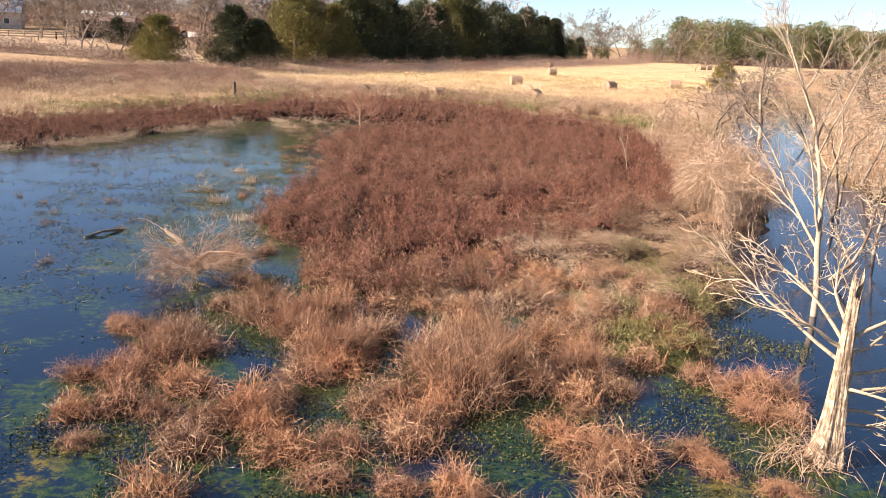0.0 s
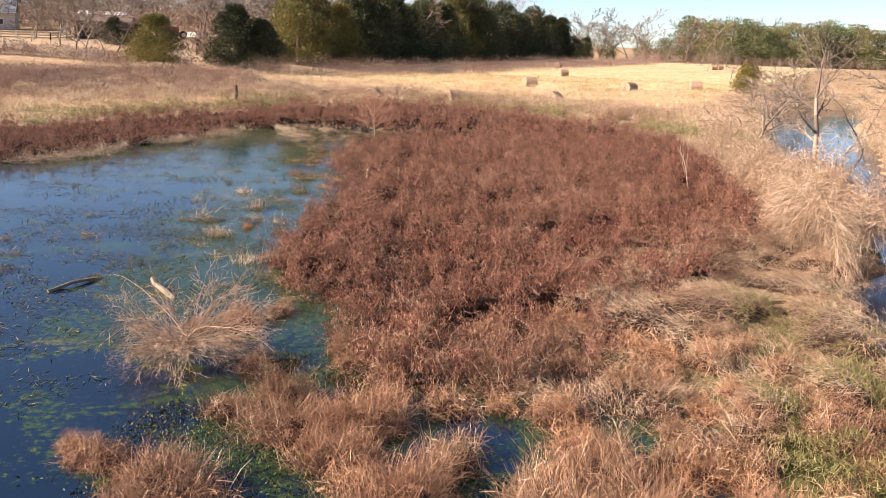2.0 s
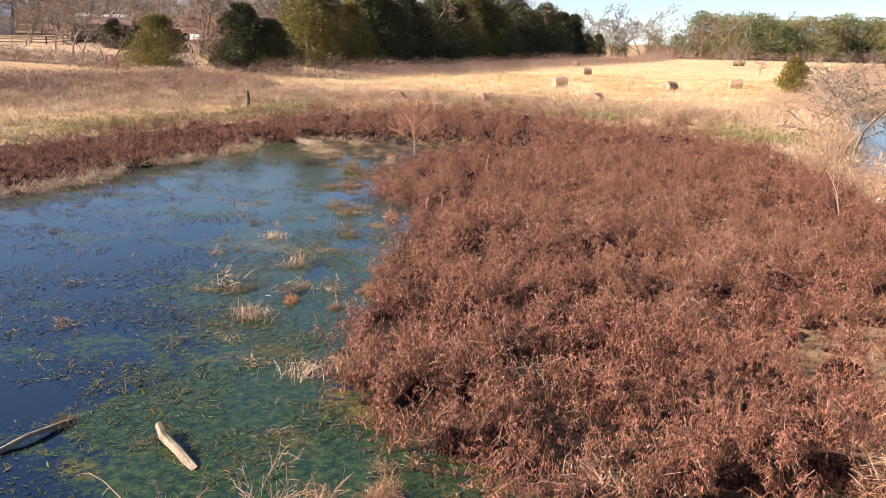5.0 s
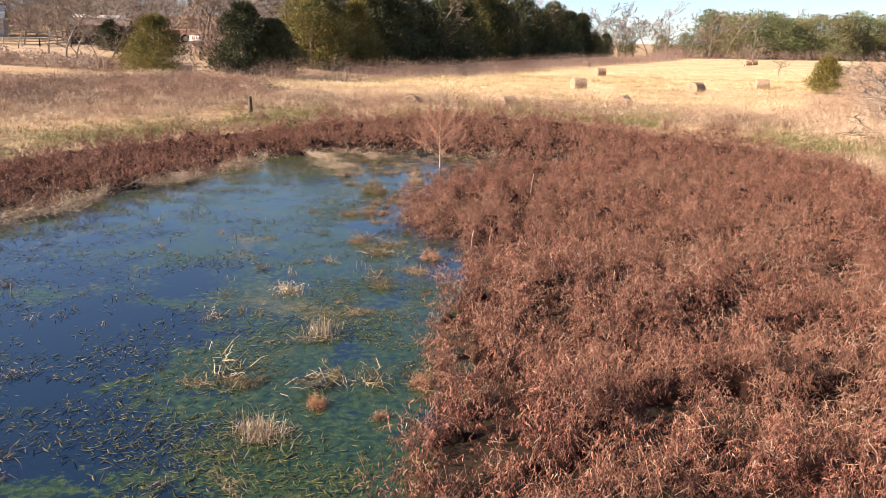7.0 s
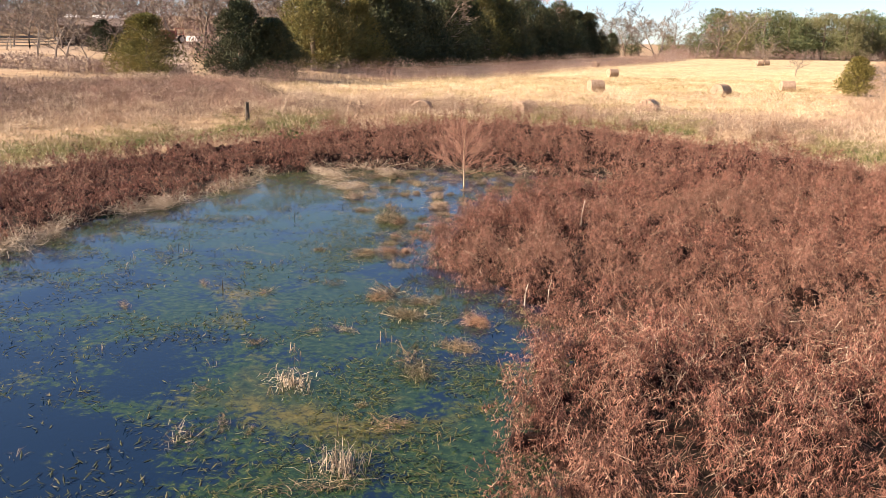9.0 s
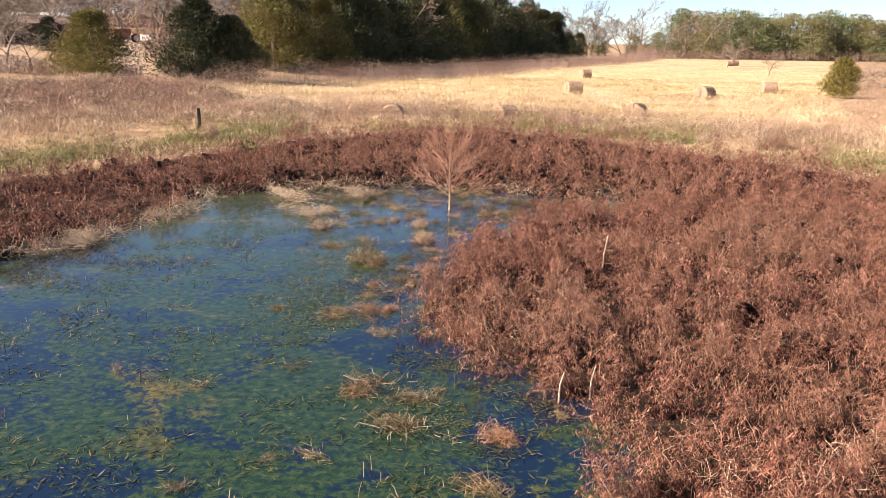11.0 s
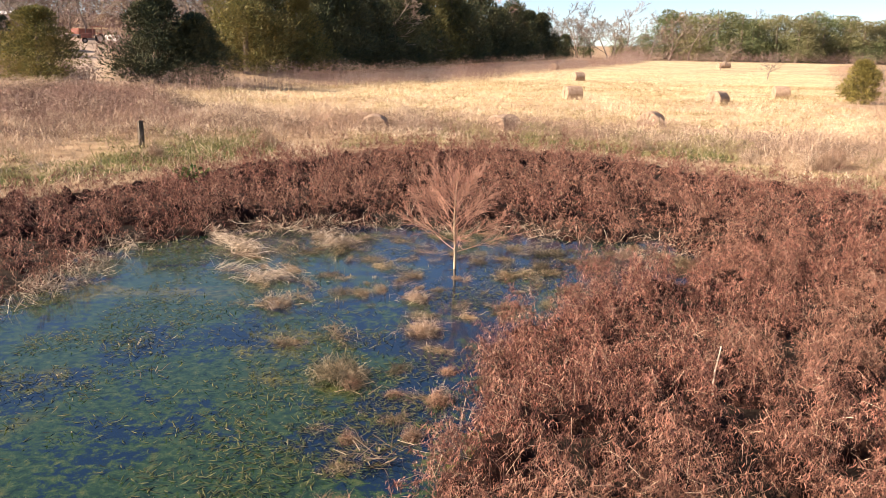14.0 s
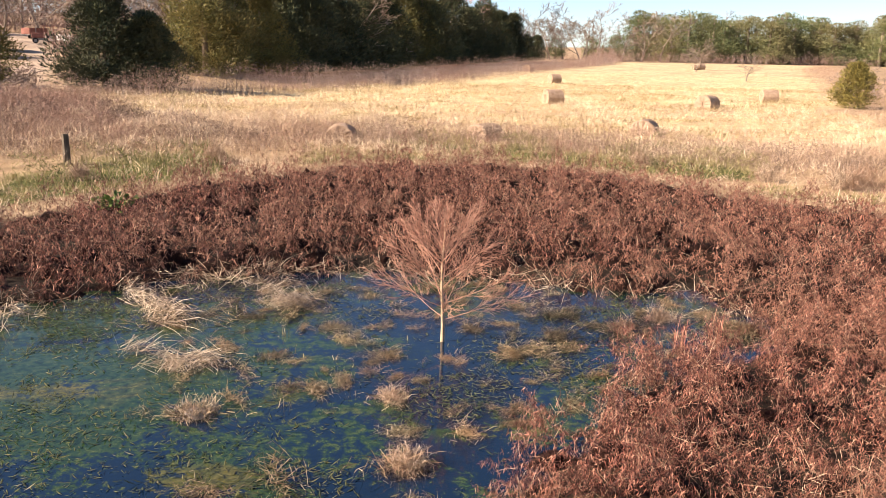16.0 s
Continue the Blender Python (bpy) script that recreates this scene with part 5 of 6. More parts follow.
rng = np.random.default_rng(15)
put_tree("cedar_tree", "round yellow-green cedar standing alone on the slope", -35.8, 108, 6.6, 1.45, CROWNS_G[0], rng, "single cedars")
put_tree("cedar_tree", "dark green cedar with a pointed top", -28.3, 115, 8.6, 1.3, CROWNS[0], rng, "single cedars")
put_tree("cedar_tree", "dark green low cedar beside a taller one", -24.9, 116, 6.8, 1.4, CROWNS[1], rng, "single cedars")
put_tree("cedar_tree", "golden-green shrubby cedar beside the hay field", 37.0, 114, 4.2, 1.2, CROWN_Y, rng, "field-side cedars")
for k in range(25):
    u = k / 31
    x, y = -25.3 + 94 * u ** 1.12, 143 + 209 * u
    h = np.interp(u, [0, 0.25, 0.42, 0.52, 0.62, 0.7, 0.78], [13.2, 15.5, 16.0, 15.0, 13.2, 11.0, 7.5])
    # Trees 0, 1, 2 and 10 take the gold crown, painted as if sunlit.
    put_tree("cedar_tree", "tall dark cedar in a dense shaded row", x + rng.normal(0, 1.0), y + rng.normal(0, 1), h * rng.uniform(0.8, 1.14), 1.15,
             (CROWNS_G[k % 2] if k in (0, 1, 2, 10) else (CROWNS if k < 5 else CROWNS_H)[int(rng.integers(0, 3))]), rng, "cedar row")


def far_bare(s, thin):
    g = branch((0, 0, -0.3), (0.05, 0.02, 1), 10.0, 0.14, np.random.default_rng(s), 3, 7, 5, 0.09, 0.06, 0.7, 0.55, 0.1)
    rows = [[list(q[:6]) + [max(q[6], thin), max(q[7], thin)] for q in g[k]] for k in range(4)]
    return (mesh_from("trunk", *tubes(rows[0], 6), FAR_TWIG, True), mesh_from("crown", *merge([tubes(rows[1], 3), tubes(rows[2] + rows[3], 3)]), FAR_TWIG))


BARE = [far_bare(s, 0.034) for s in (61, 62, 63)]


def put_bare(x, y, h, wide, label, group, rng):
    t = thing("bare_tree", label, "tree", group, Matrix.LocRotScale((x, y, gz(x, y)), Euler((0, 0, rng.uniform(0, 6.28))), (h / 12 * wide, h / 12 * wide, h / 12)))
    for nm, me in zip(("trunk", "crown"), BARE[int(rng.integers(0, 3))]):
        part(nm, me, t)


# far wood edge: bare trees by the hedge end, evergreens further along
for k in range(-9, 84):
    x = 62 + 2.2 * k + rng.normal(0, 1.5)
    y = 345 + (k % 3) * 9 + rng.uniform(-4, 6) - 0.12 * (x - 60)
    if rng.uniform() < (0.65 if x < 96 else 0.12):
        put_bare(x, y - 14, rng.uniform(13, 18), 1.5, "distant leafless tree in the far wood edge", "far wood edge", rng)
    else:
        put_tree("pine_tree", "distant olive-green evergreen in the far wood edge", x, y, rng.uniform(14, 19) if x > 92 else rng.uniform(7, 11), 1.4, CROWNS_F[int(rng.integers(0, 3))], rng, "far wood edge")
for k in range(22):
    put_bare(110 + 6 * k + rng.normal(0, 3), 380 + rng.uniform(0, 40), rng.uniform(14, 19), 1.3, "pale leafless tree standing behind the evergreens", "far wood edge", rng)
for k in range(84):
    x = -150 + 5.2 * (k % 28) + rng.normal(0, 1.6)
    y = 186 + (k // 28) * 17 + rng.uniform(-6, 6) + 0.12 * (x + 60)
    if k >= 28 or not -66 < x < -44:
        put_bare(x, y, rng.uniform(11, 17), 1.6, "grey leafless tree in the wood on the hill", "hill wood", rng)
for x, y, h in ((-51, 124, 6.5), (-47.5, 122, 4.5), (-54, 128, 7.5), (-58, 132, 7.0), (-49, 130, 6.0), (-62, 148, 9.0), (-66, 172, 11.0), (-58, 170, 10.0), (-70, 150, 8.0), (-78, 150, 9.0), (-88, 168, 11.0), (-96, 170, 12.0), (-60, 190, 12.0), (-54, 200, 13.0), (-40, 170, 10.0), (-34, 176, 11.0), (-36, 186, 12.0), (-58, 150, 8.0), (-72, 168, 9.5), (-44, 184, 9.5), (-49, 192, 10.0), (-83, 160, 9.0), (-66, 140, 5.0)):
    put_bare(x, y, h, 1.7, "reddish-grey leafless tree by the yard", "yard trees", rng)
for x, y, h in ((70, 232, 6.5), (62, 214, 5.0), (46, 132, 4.0), (44, 122, 3.5), (50, 118, 4.5), (82, 262, 7.0), (55, 175, 4.0)):
    put_bare(x, y, h, 2.0, "spreading leafless thorn bush beside the field", "field-side bushes", rng)
for x, y, h in ((-55.5, 147, 4.8), (-53, 150, 4.0), (-33, 150, 7.0), (-26, 152, 6.5)):
    put_tree("cedar_tree", "dark shaded evergreen bush by the yard", x, y, h, 1.4, CROWNS[int(rng.integers(0, 3))], rng, "yard evergreens")

for x, y, h in ((19.5, 61, 4.5), (22, 67, 4.0), (24.5, 73, 4.8), (27.5, 80, 4.2), (31, 88, 5.0), (34.5, 96, 4.4), (38, 104, 4.8), (43, 114, 4.0), (24, 42, 5.0), (28, 50, 5.5), (33, 60, 6.0), (36, 72, 5.5), (42, 84, 6.0), (48, 96, 6.0), (56, 110, 6.5), (46, 78, 6.0), (40, 62, 6.5), (30, 44, 6.0)):
    put_bare(x, y, h, 2.2, "spreading tan leafless scrub tree along the creek", "creek scrub", rng)


# ---- hay bales ----
def bale_mesh(seed):
    bm = bmesh.new()
    r = random.Random(seed)
    n, wide, rad = 28, 1.5, 0.72
    rings = [(-wide / 2, 0.0), (-wide / 2, rad * 0.6), (-wide / 2, rad * 0.93), (-wide / 2 + 0.06, rad), (-wide / 4, rad * 1.01), (0, rad * 1.0), (wide / 4, rad * 1.01), (wide / 2 - 0.06, rad), (wide / 2, rad * 0.93), (wide / 2, rad * 0.6), (wide / 2, 0.0)]
    rows = []
    for x, q in rings:
        row = []
        for j in range(n):
            a = j * 2 * math.pi / n
            k = q * (1 + 0.025 * r.uniform(-1, 1))
            z = max(math.sin(a) * k * 0.96, -rad * 0.86)
            row.append(bm.verts.new((x + 0.03 * r.uniform(-1, 1), math.cos(a) * k * 1.04, z + rad * 0.84)))
        rows.append(row)
    for a, b in zip(rows, rows[1:]):
        for j in range(n):
            bm.faces.new((a[j], a[(j + 1) % n], b[(j + 1) % n], b[j]))
    me = bpy.data.meshes.new("hay_bale")
    bm.to_mesh(me)
    bm.free()
    me.materials.append(HAY)
    return me


HAY = surface_mat("weathered_hay", (0.30, 0.20, 0.135), (0.44, 0.31, 0.22), 2.5, 0.95, 0.9, fine=28.0, dist=0.05)
BALES = [bale_mesh(s) for s in (1, 2, 3)]
for k, (x, y, turn) in enumerate(((9.3, 113, 12), (19.6, 158, 15), (24.0, 200, 60), (20.5, 107, 40), (32.5, 121, -8), (72.0, 236, 10), (69.0, 232, 10), (-8.0, 83.5, 85), (9.2, 88.5, 60), (-0.6, 84.8, 40))):
    thing("hay_bale", "weathered round hay bale lying on its side in the dry field" if k < 7 else "grey-brown round hay bale half hidden in tall grass", "hay bale", "hay bales",
          pose(x, y, gz(x, y) - (0.06 if k < 7 else 0.42), 0, 0, turn), BALES[k % 3])


# ---- posts and logs ----
OLD_POST = surface_mat("dark_old_post", (0.07, 0.052, 0.04), (0.15, 0.12, 0.09), 4.0, 0.9, 0.7)


def round_log(name, label, category, pts, r0, r1, mat, at):
    bm = bmesh.new()
    n, prev = 10, None
    for k, q in enumerate(pts):
        rad = r0 + (r1 - r0) * k / (len(pts) - 1)
        d = (Vector(pts[min(k + 1, len(pts) - 1)]) - Vector(pts[max(k - 1, 0)])).normalized()
        s = d.orthogonal().normalized()
        w = d.cross(s)
        ring = [bm.verts.new(Vector(q) + (s * math.cos(j * 2 * math.pi / n) + w * math.sin(j * 2 * math.pi / n)) * rad * (1 + 0.12 * math.sin(3 * j + k))) for j in range(n)]
        if prev:
            for j in range(n):
                bm.faces.new((prev[j], prev[(j + 1) % n], ring[(j + 1) % n], ring[j]))
        else:
            bm.faces.new(ring)
        prev = ring
    bm.faces.new(prev)
    me = bpy.data.meshes.new(name)
    bm.to_mesh(me)
    bm.free()
    me.materials.append(mat)
    return thing(name, label, category, "", at, me)


round_log("fallen_log", "pale weathered log jutting out of the pond", "log", [(0, 0, -0.04), (-0.3, 0.32, 0.06), (-0.62, 0.66, 0.10), (-0.76, 0.90, 0.17)], 0.07, 0.05, LOG, pose(-7.0, 22.5, 0))
round_log("fallen_branch", "dark waterlogged branch lying in the pond", "log", [(0, 0, 0.0), (0.3, 0.5, 0.09), (0.55, 1.0, 0.05), (0.6, 1.4, -0.04)], 0.045, 0.025, LOG, pose(-9.75, 22.6, 0))
for x, y, h in ((-18.4, 75.0, 1.2),):
    round_log("fence_post", "old grey wooden fence post in tall grass", "post", [(0, 0, -0.3), (0.01, 0, 0.5), (0.0, 0.02, h)], 0.14, 0.12, OLD_POST, pose(x, y, gz(x, y)))

woody("sapling", "thin pale leafless sapling among red weeds", "tree", 8.6, 38.9, bare_tree(77, 2.1, 0.03, 1, 6, angle=0.4), (PALE_TWIG,) * 3)


# ---- small things about the pond and marsh ----
r = np.random.default_rng(101)
STAKE = surface_mat("bleached_stake", (0.44, 0.34, 0.24), (0.62, 0.52, 0.40), 6.0, 0.85, 0.5)
round_log("broken_stake", "pale broken wooden stake standing among red weeds", "stake", [(0, 0, -0.2), (0.03, 0, 0.5), (0.10, 0.02, 0.9)], 0.018, 0.01, STAKE, pose(-2.2, 47.6, gz(-2.2, 47.6)))
for x, y, h in ((-4.5, 40.2, 0.5), (-4.0, 40.3, 0.55)):
    round_log("broken_stake", "short bleached stem stub at the pond edge", "stake", [(0, 0, -0.2), (0.02, 0.01, 0.3), (0.07, 0, h)], 0.015, 0.008, STAKE, pose(x, y, max(0.0, gz(x, y))))
root = np.stack([r.normal(0, 0.2, 110), r.normal(0, 0.2, 110), r.uniform(0.0, 0.35, 110)], 1)
out = root * [3, 3, 0.5] + np.array([0, 0, 0.25]) + r.normal(0, 0.25, (110, 3))
thing("leafy_plant", "bright green broad-leaved plant among dead bank weeds", "plant", "", pose(-14.1, 66.0, gz(-14.1, 66.0) + 0.35), mesh_from("leafy_plant", *kites(root, out / np.linalg.norm(out, axis=1)[:, None], r.uniform(0.12, 0.24, 110), 0.3, r), GREEN_LEAF))
RED_STALKS = clump_mesh(301, 40, 0.10, 1.0, RED_LEAF, 0.02)
for x, y in ((-1.2, 55.0), (-0.4, 55.3)):
    thing("red_weed", "upright dark-red weed stalks standing in shallow water", "weeds", "red weeds in the pond", pose(x, y, 0.0), RED_STALKS)
PILE = [mat_mesh(s, 420, 0.42, 0.5, PALE_REED) for s in (41, 42)]
for k, (x, y, s) in enumerate(((-10.2, 55.2, 1.2), (-11.4, 58.5, 1.3), (-8.6, 58.6, 1.1), (-15.6, 50.3, 1.2))):
    put_clump(x, y, s, PILE[k % 2], "heap of bleached bent reeds at the pond edge", rng)
WHITISH = surface_mat("grey_white_litter", (0.24, 0.20, 0.17), (0.46, 0.41, 0.37), 9.0, 0.8, 0.6)
for nm, lab, x, y, s, q in (("litter_heap", "grey-white heap of washed-up litter in the pond", -9.4, 52.8, 0.16, 0.4), ("white_ball", "small white ball lying at the marsh edge", 13.75, 47.3, 0.13, 0.95)):
    bm = bmesh.new()
    bmesh.ops.create_icosphere(bm, subdivisions=3, radius=s)
    for v in bm.verts:
        v.co *= 1 + (0.5 if q < 0.9 else 0.05) * noise.noise(v.co * 6)
        v.co.z = max(v.co.z * q, -0.3 * s) + 0.25 * s
    me = bpy.data.meshes.new(nm)
    bm.to_mesh(me)
    bm.free()
    me.materials.append(WHITISH)
    thing(nm, lab, nm.split("_")[0] if q < 0.9 else "ball", "", pose(x, y, max(gz(x, y), 0.0) + (0.0 if q < 0.9 else 0.25)), me)
GRASS_TUFT = tussock_mesh(55, 900, 0.6, 0.75, STRAW, 0.012, 0.7, 0.4, 0.3, 0.9)
for x, y, s in ((11.3, 71.4, 1.0), (12.6, 72.2, 0.9), (9.0, 73.0, 0.7), (13.5, 69.5, 0.8), (5.0, 76.5, 0.8), (-13.0, 76.5, 0.8), (-17.0, 72.0, 0.7)):
    thing("grass_tuft", "tall pale drooping grass tuft on the field edge", "grass tuft", "field-edge tufts", pose(x, y, gz(x, y)) @ Matrix.Scale(s, 4), GRASS_TUFT)


# ---- the yard on the hill ----
def box_bm(bm, x0, x1, y0, y1, z0, z1, bevel=0.0):
    r = bmesh.ops.create_cube(bm, size=1.0)
    for v in r["verts"]:
        v.co = Vector((x0 + (v.co.x + 0.5) * (x1 - x0), y0 + (v.co.y + 0.5) * (y1 - y0), z0 + (v.co.z + 0.5) * (z1 - z0)))
    if bevel:
        es = list({e for v in r["verts"] for e in v.link_edges})
        bmesh.ops.bevel(bm, geom=es, offset=bevel, segments=1, affect="EDGES")
    return bm


def box_part(name, mat, parent, dims, bevel=0.02, label=""):
    return part_bm(name, box_bm(bmesh.new(), *dims, bevel), mat, parent, label)


def roof_bm(x0, x1, y0, y1, z0, rise, thick=0.12, over=0.4):
    """A pitched roof with its ridge along x."""
    bm = bmesh.new()
    ym = (y0 + y1) / 2
    prof = [(y0 - over, z0), (ym, z0 + rise), (y1 + over, z0), (y1 + over, z0 + thick), (ym, z0 + rise + thick), (y0 - over, z0 + thick)]
    a = [bm.verts.new((x0 - over, y, z)) for y, z in prof]
    b = [bm.verts.new((x1 + over, y, z)) for y, z in prof]
    for k in range(6):
        m = (k + 1) % 6
        bm.faces.new((a[k], a[m], b[m], b[k]))
    for r in (a, b):
        bm.faces.new((r[0], r[1], r[4], r[5]))
        bm.faces.new((r[1], r[2], r[3], r[4]))
    bmesh.ops.recalc_face_normals(bm, faces=bm.faces)
    return bm


PLANK = surface_mat("weathered_plank", (0.30, 0.25, 0.20), (0.46, 0.40, 0.33), 3.0, 0.9, 0.3)
METAL_ROOF = surface_mat("dull_metal_roof", (0.40, 0.42, 0.44), (0.55, 0.56, 0.57), 1.0, 0.45, 0.1, 0.6)
RUSTY_ROOF = surface_mat("rusty_metal_roof", (0.13, 0.085, 0.065), (0.22, 0.16, 0.13), 1.2, 0.7, 0.2, 0.2)
WHITE_ROOF = surface_mat("white_roof", (0.72, 0.70, 0.66), (0.82, 0.80, 0.76), 1.0, 0.6, 0.1)
SIDING = surface_mat("pale_siding", (0.48, 0.42, 0.36), (0.58, 0.52, 0.45), 1.5, 0.8, 0.2)
DARK_WOOD = surface_mat("dark_boards", (0.10, 0.075, 0.055), (0.17, 0.13, 0.10), 2.0, 0.85, 0.3)
RED_PAINT = surface_mat("faded_red_paint", (0.24, 0.085, 0.055), (0.34, 0.13, 0.09), 3.0, 0.45, 0.1)
TYRE = surface_mat("tyre_rubber", (0.02, 0.02, 0.02), (0.04, 0.038, 0.035), 6.0, 0.9, 0.3)
STEEL = surface_mat("worn_steel", (0.20, 0.18, 0.17), (0.34, 0.30, 0.27), 5.0, 0.5, 0.2, 0.5)
GLASS = surface_mat("dark_window_glass", (0.02, 0.025, 0.03), (0.03, 0.035, 0.04), 2.0, 0.1, 0.0)


def building(label, x, y, turn, w, d, h, rise, wall, roof, open_front=False):
    t = thing("shed" if open_front else "house", label, "shed" if open_front else "house", "", pose(x, y, gz(x, y) - 0.2, 0, 0, turn))
    body = box_part("wall", wall, t, (-w / 2, w / 2, d / 2 - 0.2, d / 2, 0, h))
    for sx in (-1, 1):
        box_part("wall", wall, t, (sx * w / 2 - 0.1, sx * w / 2 + 0.1, -d / 2, d / 2 - 0.2, 0, h))
    if open_front:
        for k in range(4):
            u = -w / 2 + 0.3 + k * (w - 0.6) / 3
            box_part("post", DARK_WOOD, t, (u - 0.09, u + 0.09, -d / 2 - 0.09, -d / 2 + 0.09, 0, h))
    else:
        box_part("wall", wall, t, (-w / 2 + 0.1, w / 2 - 0.1, -d / 2, -d / 2 + 0.2, 0, h))
        for u in (-w * 0.3, w * 0.28):
            win = box_part("window", WHITE_ROOF, t, (u - 0.55, u + 0.55, -d / 2 - 0.04, -d / 2 + 0.02, 1.0, 2.2))
            box_part("pane", GLASS, win, (u - 0.45, u + 0.45, -d / 2 - 0.06, -d / 2 - 0.035, 1.1, 2.1), 0.0)
        box_part("door", DARK_WOOD, t, (-0.45, 0.45, -d / 2 - 0.05, -d / 2 + 0.02, 0, 2.05))
    part_bm("roof", roof_bm(-w / 2, w / 2, -d / 2, d / 2, h, rise), roof, t)


building("open-fronted dark farm shed with a rusty metal roof", -61.5, 158, 12, 9.0, 5.0, 3.0, 1.2, DARK_WOOD, RUSTY_ROOF, True)
building("low building with a white roof behind leafless trees", -73.5, 188, 8, 9.0, 6.0, 2.6, 1.3, SIDING, WHITE_ROOF)
building("small house with a blue-grey metal roof among trees", -92, 176, 20, 11.0, 7.0, 3.2, 2.4, SIDING, METAL_ROOF)
building("small house half hidden among bare trees", -36, 196, -10, 10.0, 6.0, 3.0, 2.0, SIDING, METAL_ROOF)


def fence(x0, y0, x1, y1, n):
    t = thing("rail_fence", "grey wooden post-and-rail fence round the yard", "fence", "yard fences", pose(x0, y0, 0))
    pts = [Vector((x0 + (x1 - x0) * k / n, y0 + (y1 - y0) * k / n, 0)) for k in range(n + 1)]
    for q in pts:
        q.z = gz(q.x, q.y)
    o = Vector((x0, y0, 0))
    for q in pts:
        p = q - o
        box_part("post", PLANK, t, (p.x - 0.08, p.x + 0.08, p.y - 0.08, p.y + 0.08, p.z - 0.4, p.z + 1.35), 0.01)
    for a, b in zip(pts, pts[1:]):
        for h in (0.4, 0.8, 1.2):
            d = (b - a).normalized()
            s = Vector((-d.y, d.x, 0)) * 0.03
            up = Vector((0, 0, 0.07))
            bm = bmesh.new()
            c = [bm.verts.new(q - o + Vector((0, 0, h)) + i * s + j * up + s * 3.7) for q in (a, b) for i, j in ((-1, -1), (1, -1), (1, 1), (-1, 1))]
            for f in ((0, 1, 2, 3), (7, 6, 5, 4), (0, 4, 5, 1), (1, 5, 6, 2), (2, 6, 7, 3), (3, 7, 4, 0)):
                bm.faces.new([c[i] for i in f])
            part_bm("rail", bm, PLANK, t)


fence(-82, 141, -65.5, 145.5, 7)
fence(-65.5, 145.5, -64.5, 158, 5)
fence(-70, 124, -58, 121, 4)


def wheel(parent, x, y, r, w):
    bm = bmesh.new()
    bmesh.ops.create_cone(bm, cap_ends=True, segments=20, radius1=r, radius2=r, depth=w, matrix=Matrix.Translation((x, y, r)) @ Matrix.Rotation(math.pi / 2, 4, "X"))
    bmesh.ops.bevel(bm, geom=[e for e in bm.edges if len(e.link_faces) == 2 and abs(e.link_faces[0].normal.dot(e.link_faces[1].normal)) < 0.3], offset=r * 0.12, segments=2, affect="EDGES")
    tyre = part_bm("wheel", bm, TYRE, parent)
    bm = bmesh.new()
    bmesh.ops.create_cone(bm, cap_ends=True, segments=16, radius1=r * 0.55, radius2=r * 0.5, depth=w * 1.06, matrix=Matrix.Translation((x, y, r)) @ Matrix.Rotation(math.pi / 2, 4, "X"))
    part_bm("rim", bm, STEEL, tyre)


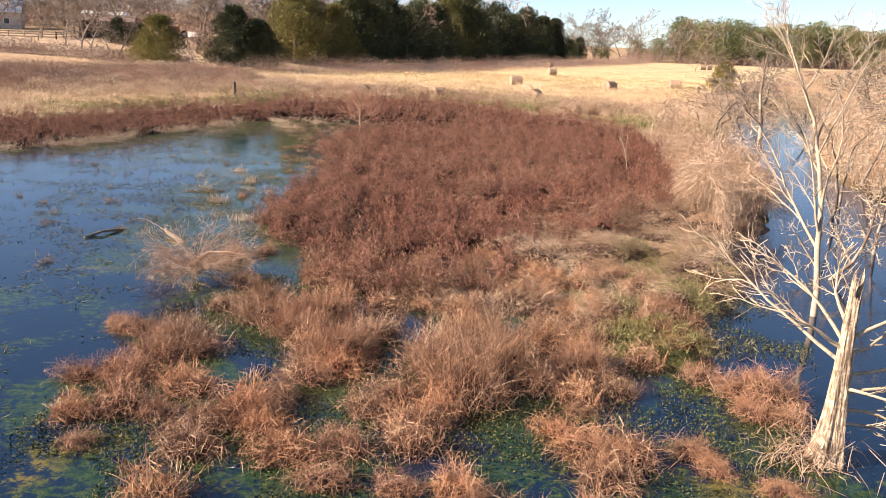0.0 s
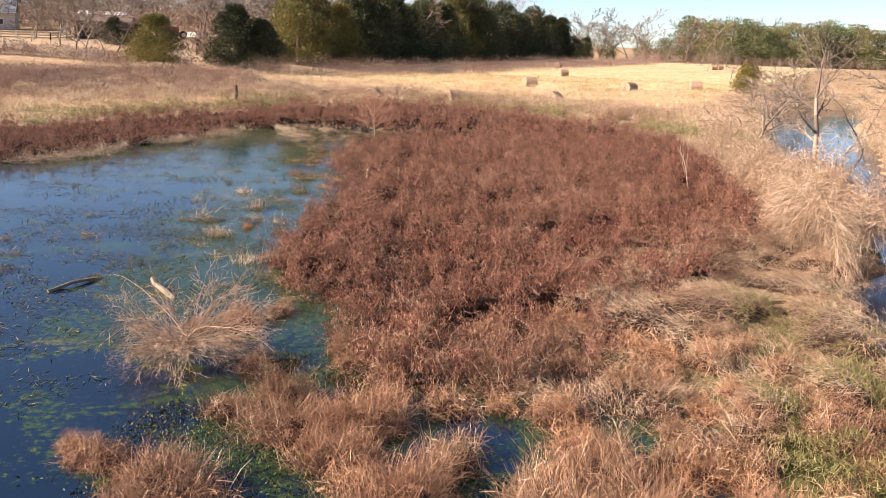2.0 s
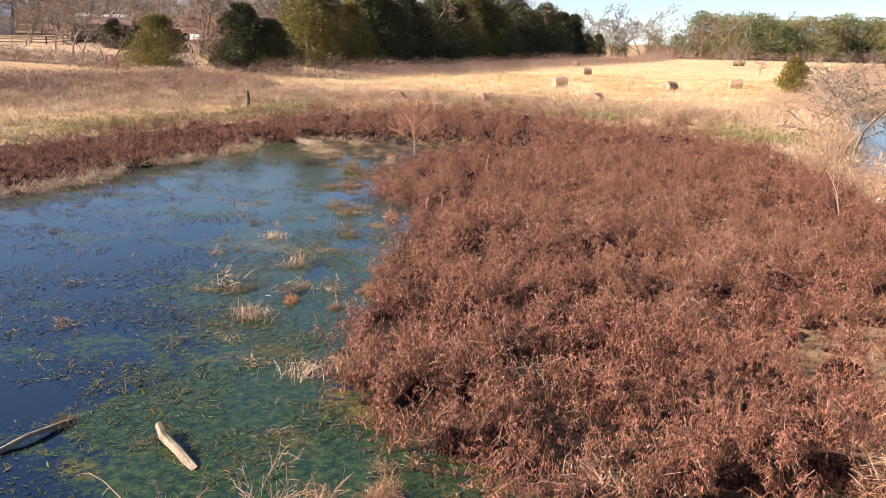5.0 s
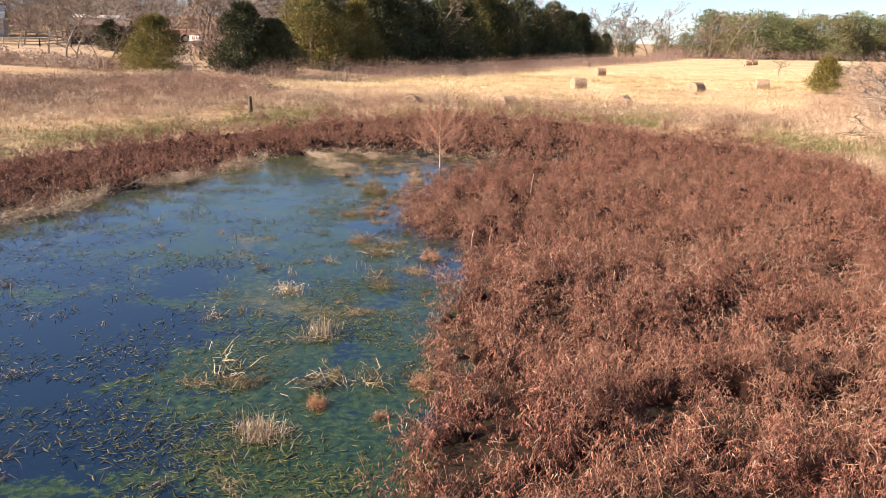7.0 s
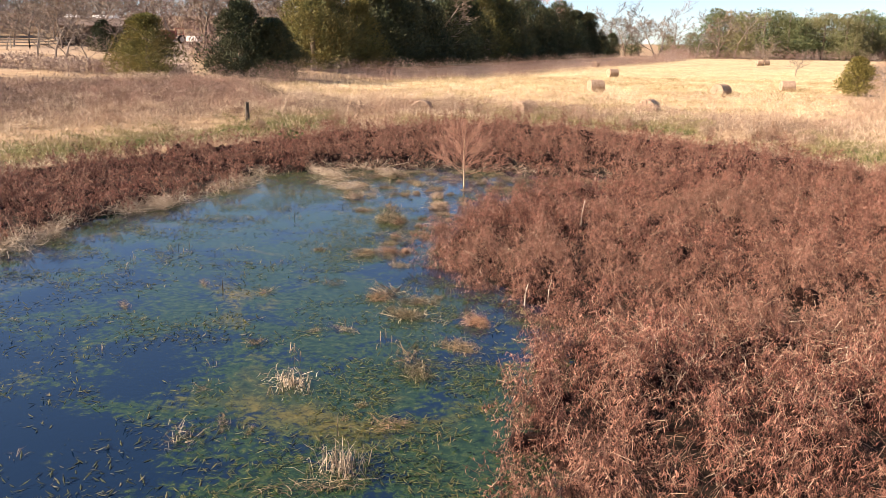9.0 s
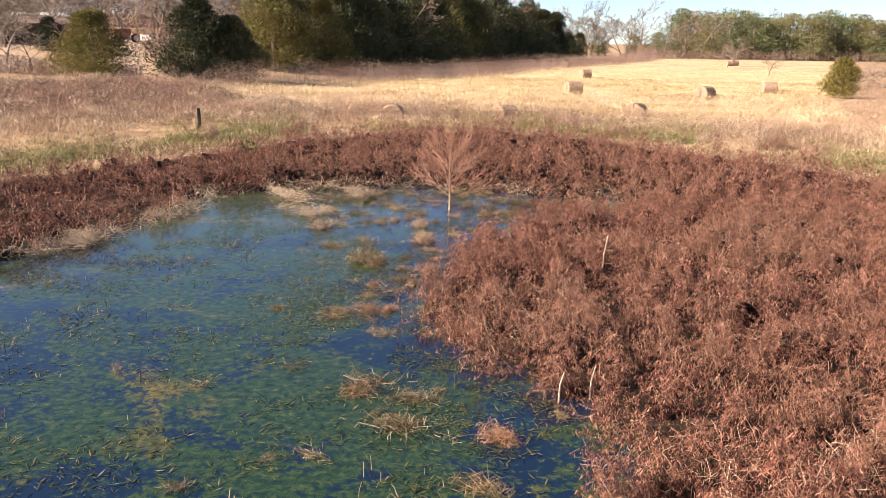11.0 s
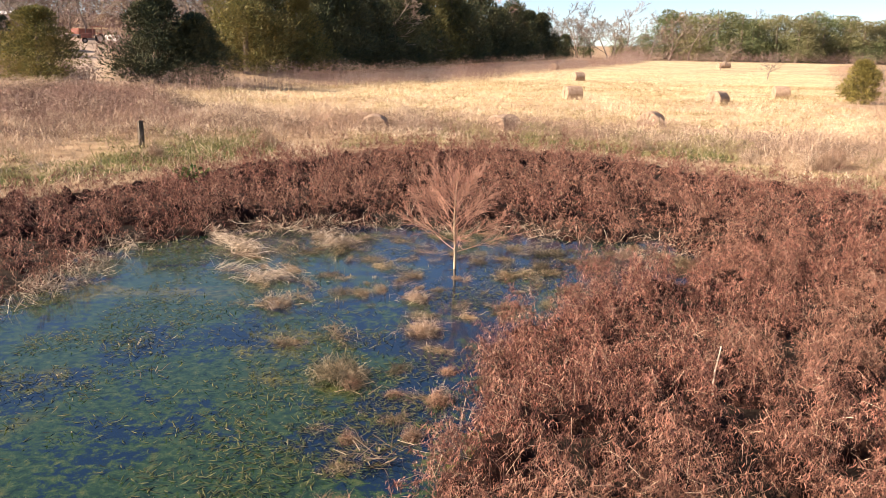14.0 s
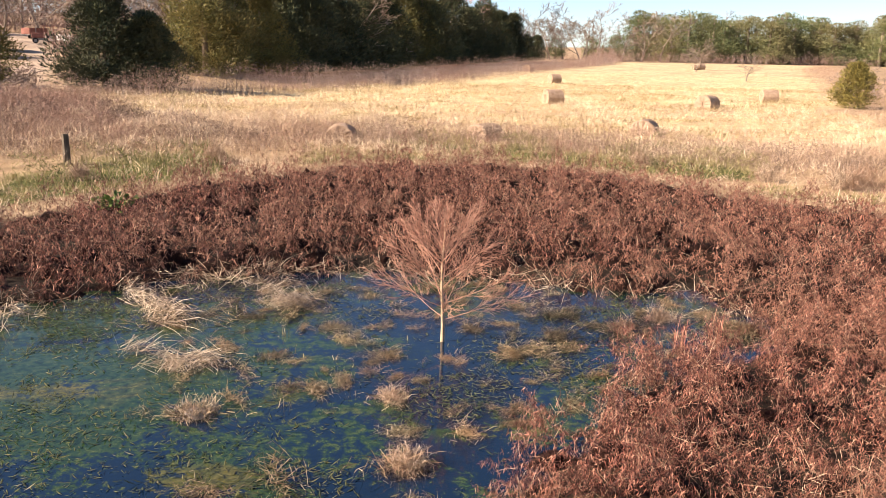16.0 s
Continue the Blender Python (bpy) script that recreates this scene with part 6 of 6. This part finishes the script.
def tractor(x, y, turn):
    t = thing("tractor", "faded red farm tractor parked by the drive", "tractor", "", pose(x, y, gz(x, y), 0, 0, turn))
    box_part("bonnet", RED_PAINT, t, (0.2, 1.9, -0.4, 0.4, 0.8, 1.55), 0.08)
    box_part("chassis", STEEL, t, (-1.3, 1.8, -0.25, 0.25, 0.5, 0.85), 0.03)
    for sy in (-1, 1):
        box_part("fender", RED_PAINT, t, (-1.5, -0.2, sy * 0.85 - 0.2, sy * 0.85 + 0.2, 1.5, 1.62), 0.04)
        wheel(t, -0.9, sy * 0.85, 0.75, 0.4)
        wheel(t, 1.35, sy * 0.7, 0.42, 0.25)
        for u in (-1.2, 0.1):
            box_part("cab_post", RED_PAINT, t, (u - 0.05, u + 0.05, sy * 0.6 - 0.05, sy * 0.6 + 0.05, 0.85, 2.5), 0.01)
    box_part("cab_roof", RED_PAINT, t, (-1.4, 0.3, -0.75, 0.75, 2.5, 2.62), 0.04)
    box_part("seat", TYRE, t, (-1.0, -0.5, -0.25, 0.25, 0.85, 1.3), 0.05)
    bm = bmesh.new()
    bmesh.ops.create_cone(bm, cap_ends=True, segments=10, radius1=0.05, radius2=0.05, depth=0.9, matrix=Matrix.Translation((1.2, 0.25, 2.0)))
    part_bm("exhaust", bm, STEEL, t)


tractor(-54.5, 177, 200)


def trailer(x, y, turn, body, label, w=3.4):
    t = thing("farm_trailer", label, "trailer", "", pose(x, y, gz(x, y), 0, 0, turn))
    box_part("bed", STEEL, t, (-w / 2, w / 2, -0.9, 0.9, 0.6, 0.75), 0.02)
    for sy in (-1, 1):
        box_part("side_panel", body, t, (-w / 2, w / 2, sy * 0.9 - 0.04, sy * 0.9 + 0.04, 0.75, 1.7), 0.01)
        wheel(t, 0, sy * 1.05, 0.38, 0.22)
    for sx in (-1, 1):
        box_part("end_panel", body, t, (sx * w / 2 - 0.04, sx * w / 2 + 0.04, -0.86, 0.86, 0.75, 1.7), 0.01)
    box_part("drawbar", STEEL, t, (w / 2 + 0.04, w / 2 + 1.3, -0.06, 0.06, 0.55, 0.67), 0.01)


trailer(-58.5, 184, 60, RED_PAINT, "rusty red farm trailer beside the tractor")
trailer(-51.0, 176, -20, WHITE_ROOF, "small white trailer standing on the drive", 2.2)
trailer(-39.0, 176, 10, RED_PAINT, "faded red farm wagon behind the cedars", 3.6)


def stone(x, y, size, label):
    bm = bmesh.new()
    bmesh.ops.create_icosphere(bm, subdivisions=2, radius=size)
    for v in bm.verts:
        v.co = Vector((v.co.x * 1.3, v.co.y, v.co.z * 0.7)) * (1 + 0.2 * noise.noise(v.co * 4))
    me = bpy.data.meshes.new("stone")
    bm.to_mesh(me)
    bm.free()
    me.materials.append(WHITE_ROOF)
    thing("stone", label, "stone", "", pose(x, y, gz(x, y) + size * 0.4), me)


stone(12.3, 43.6, 0.17, "pale stone at the marsh edge")
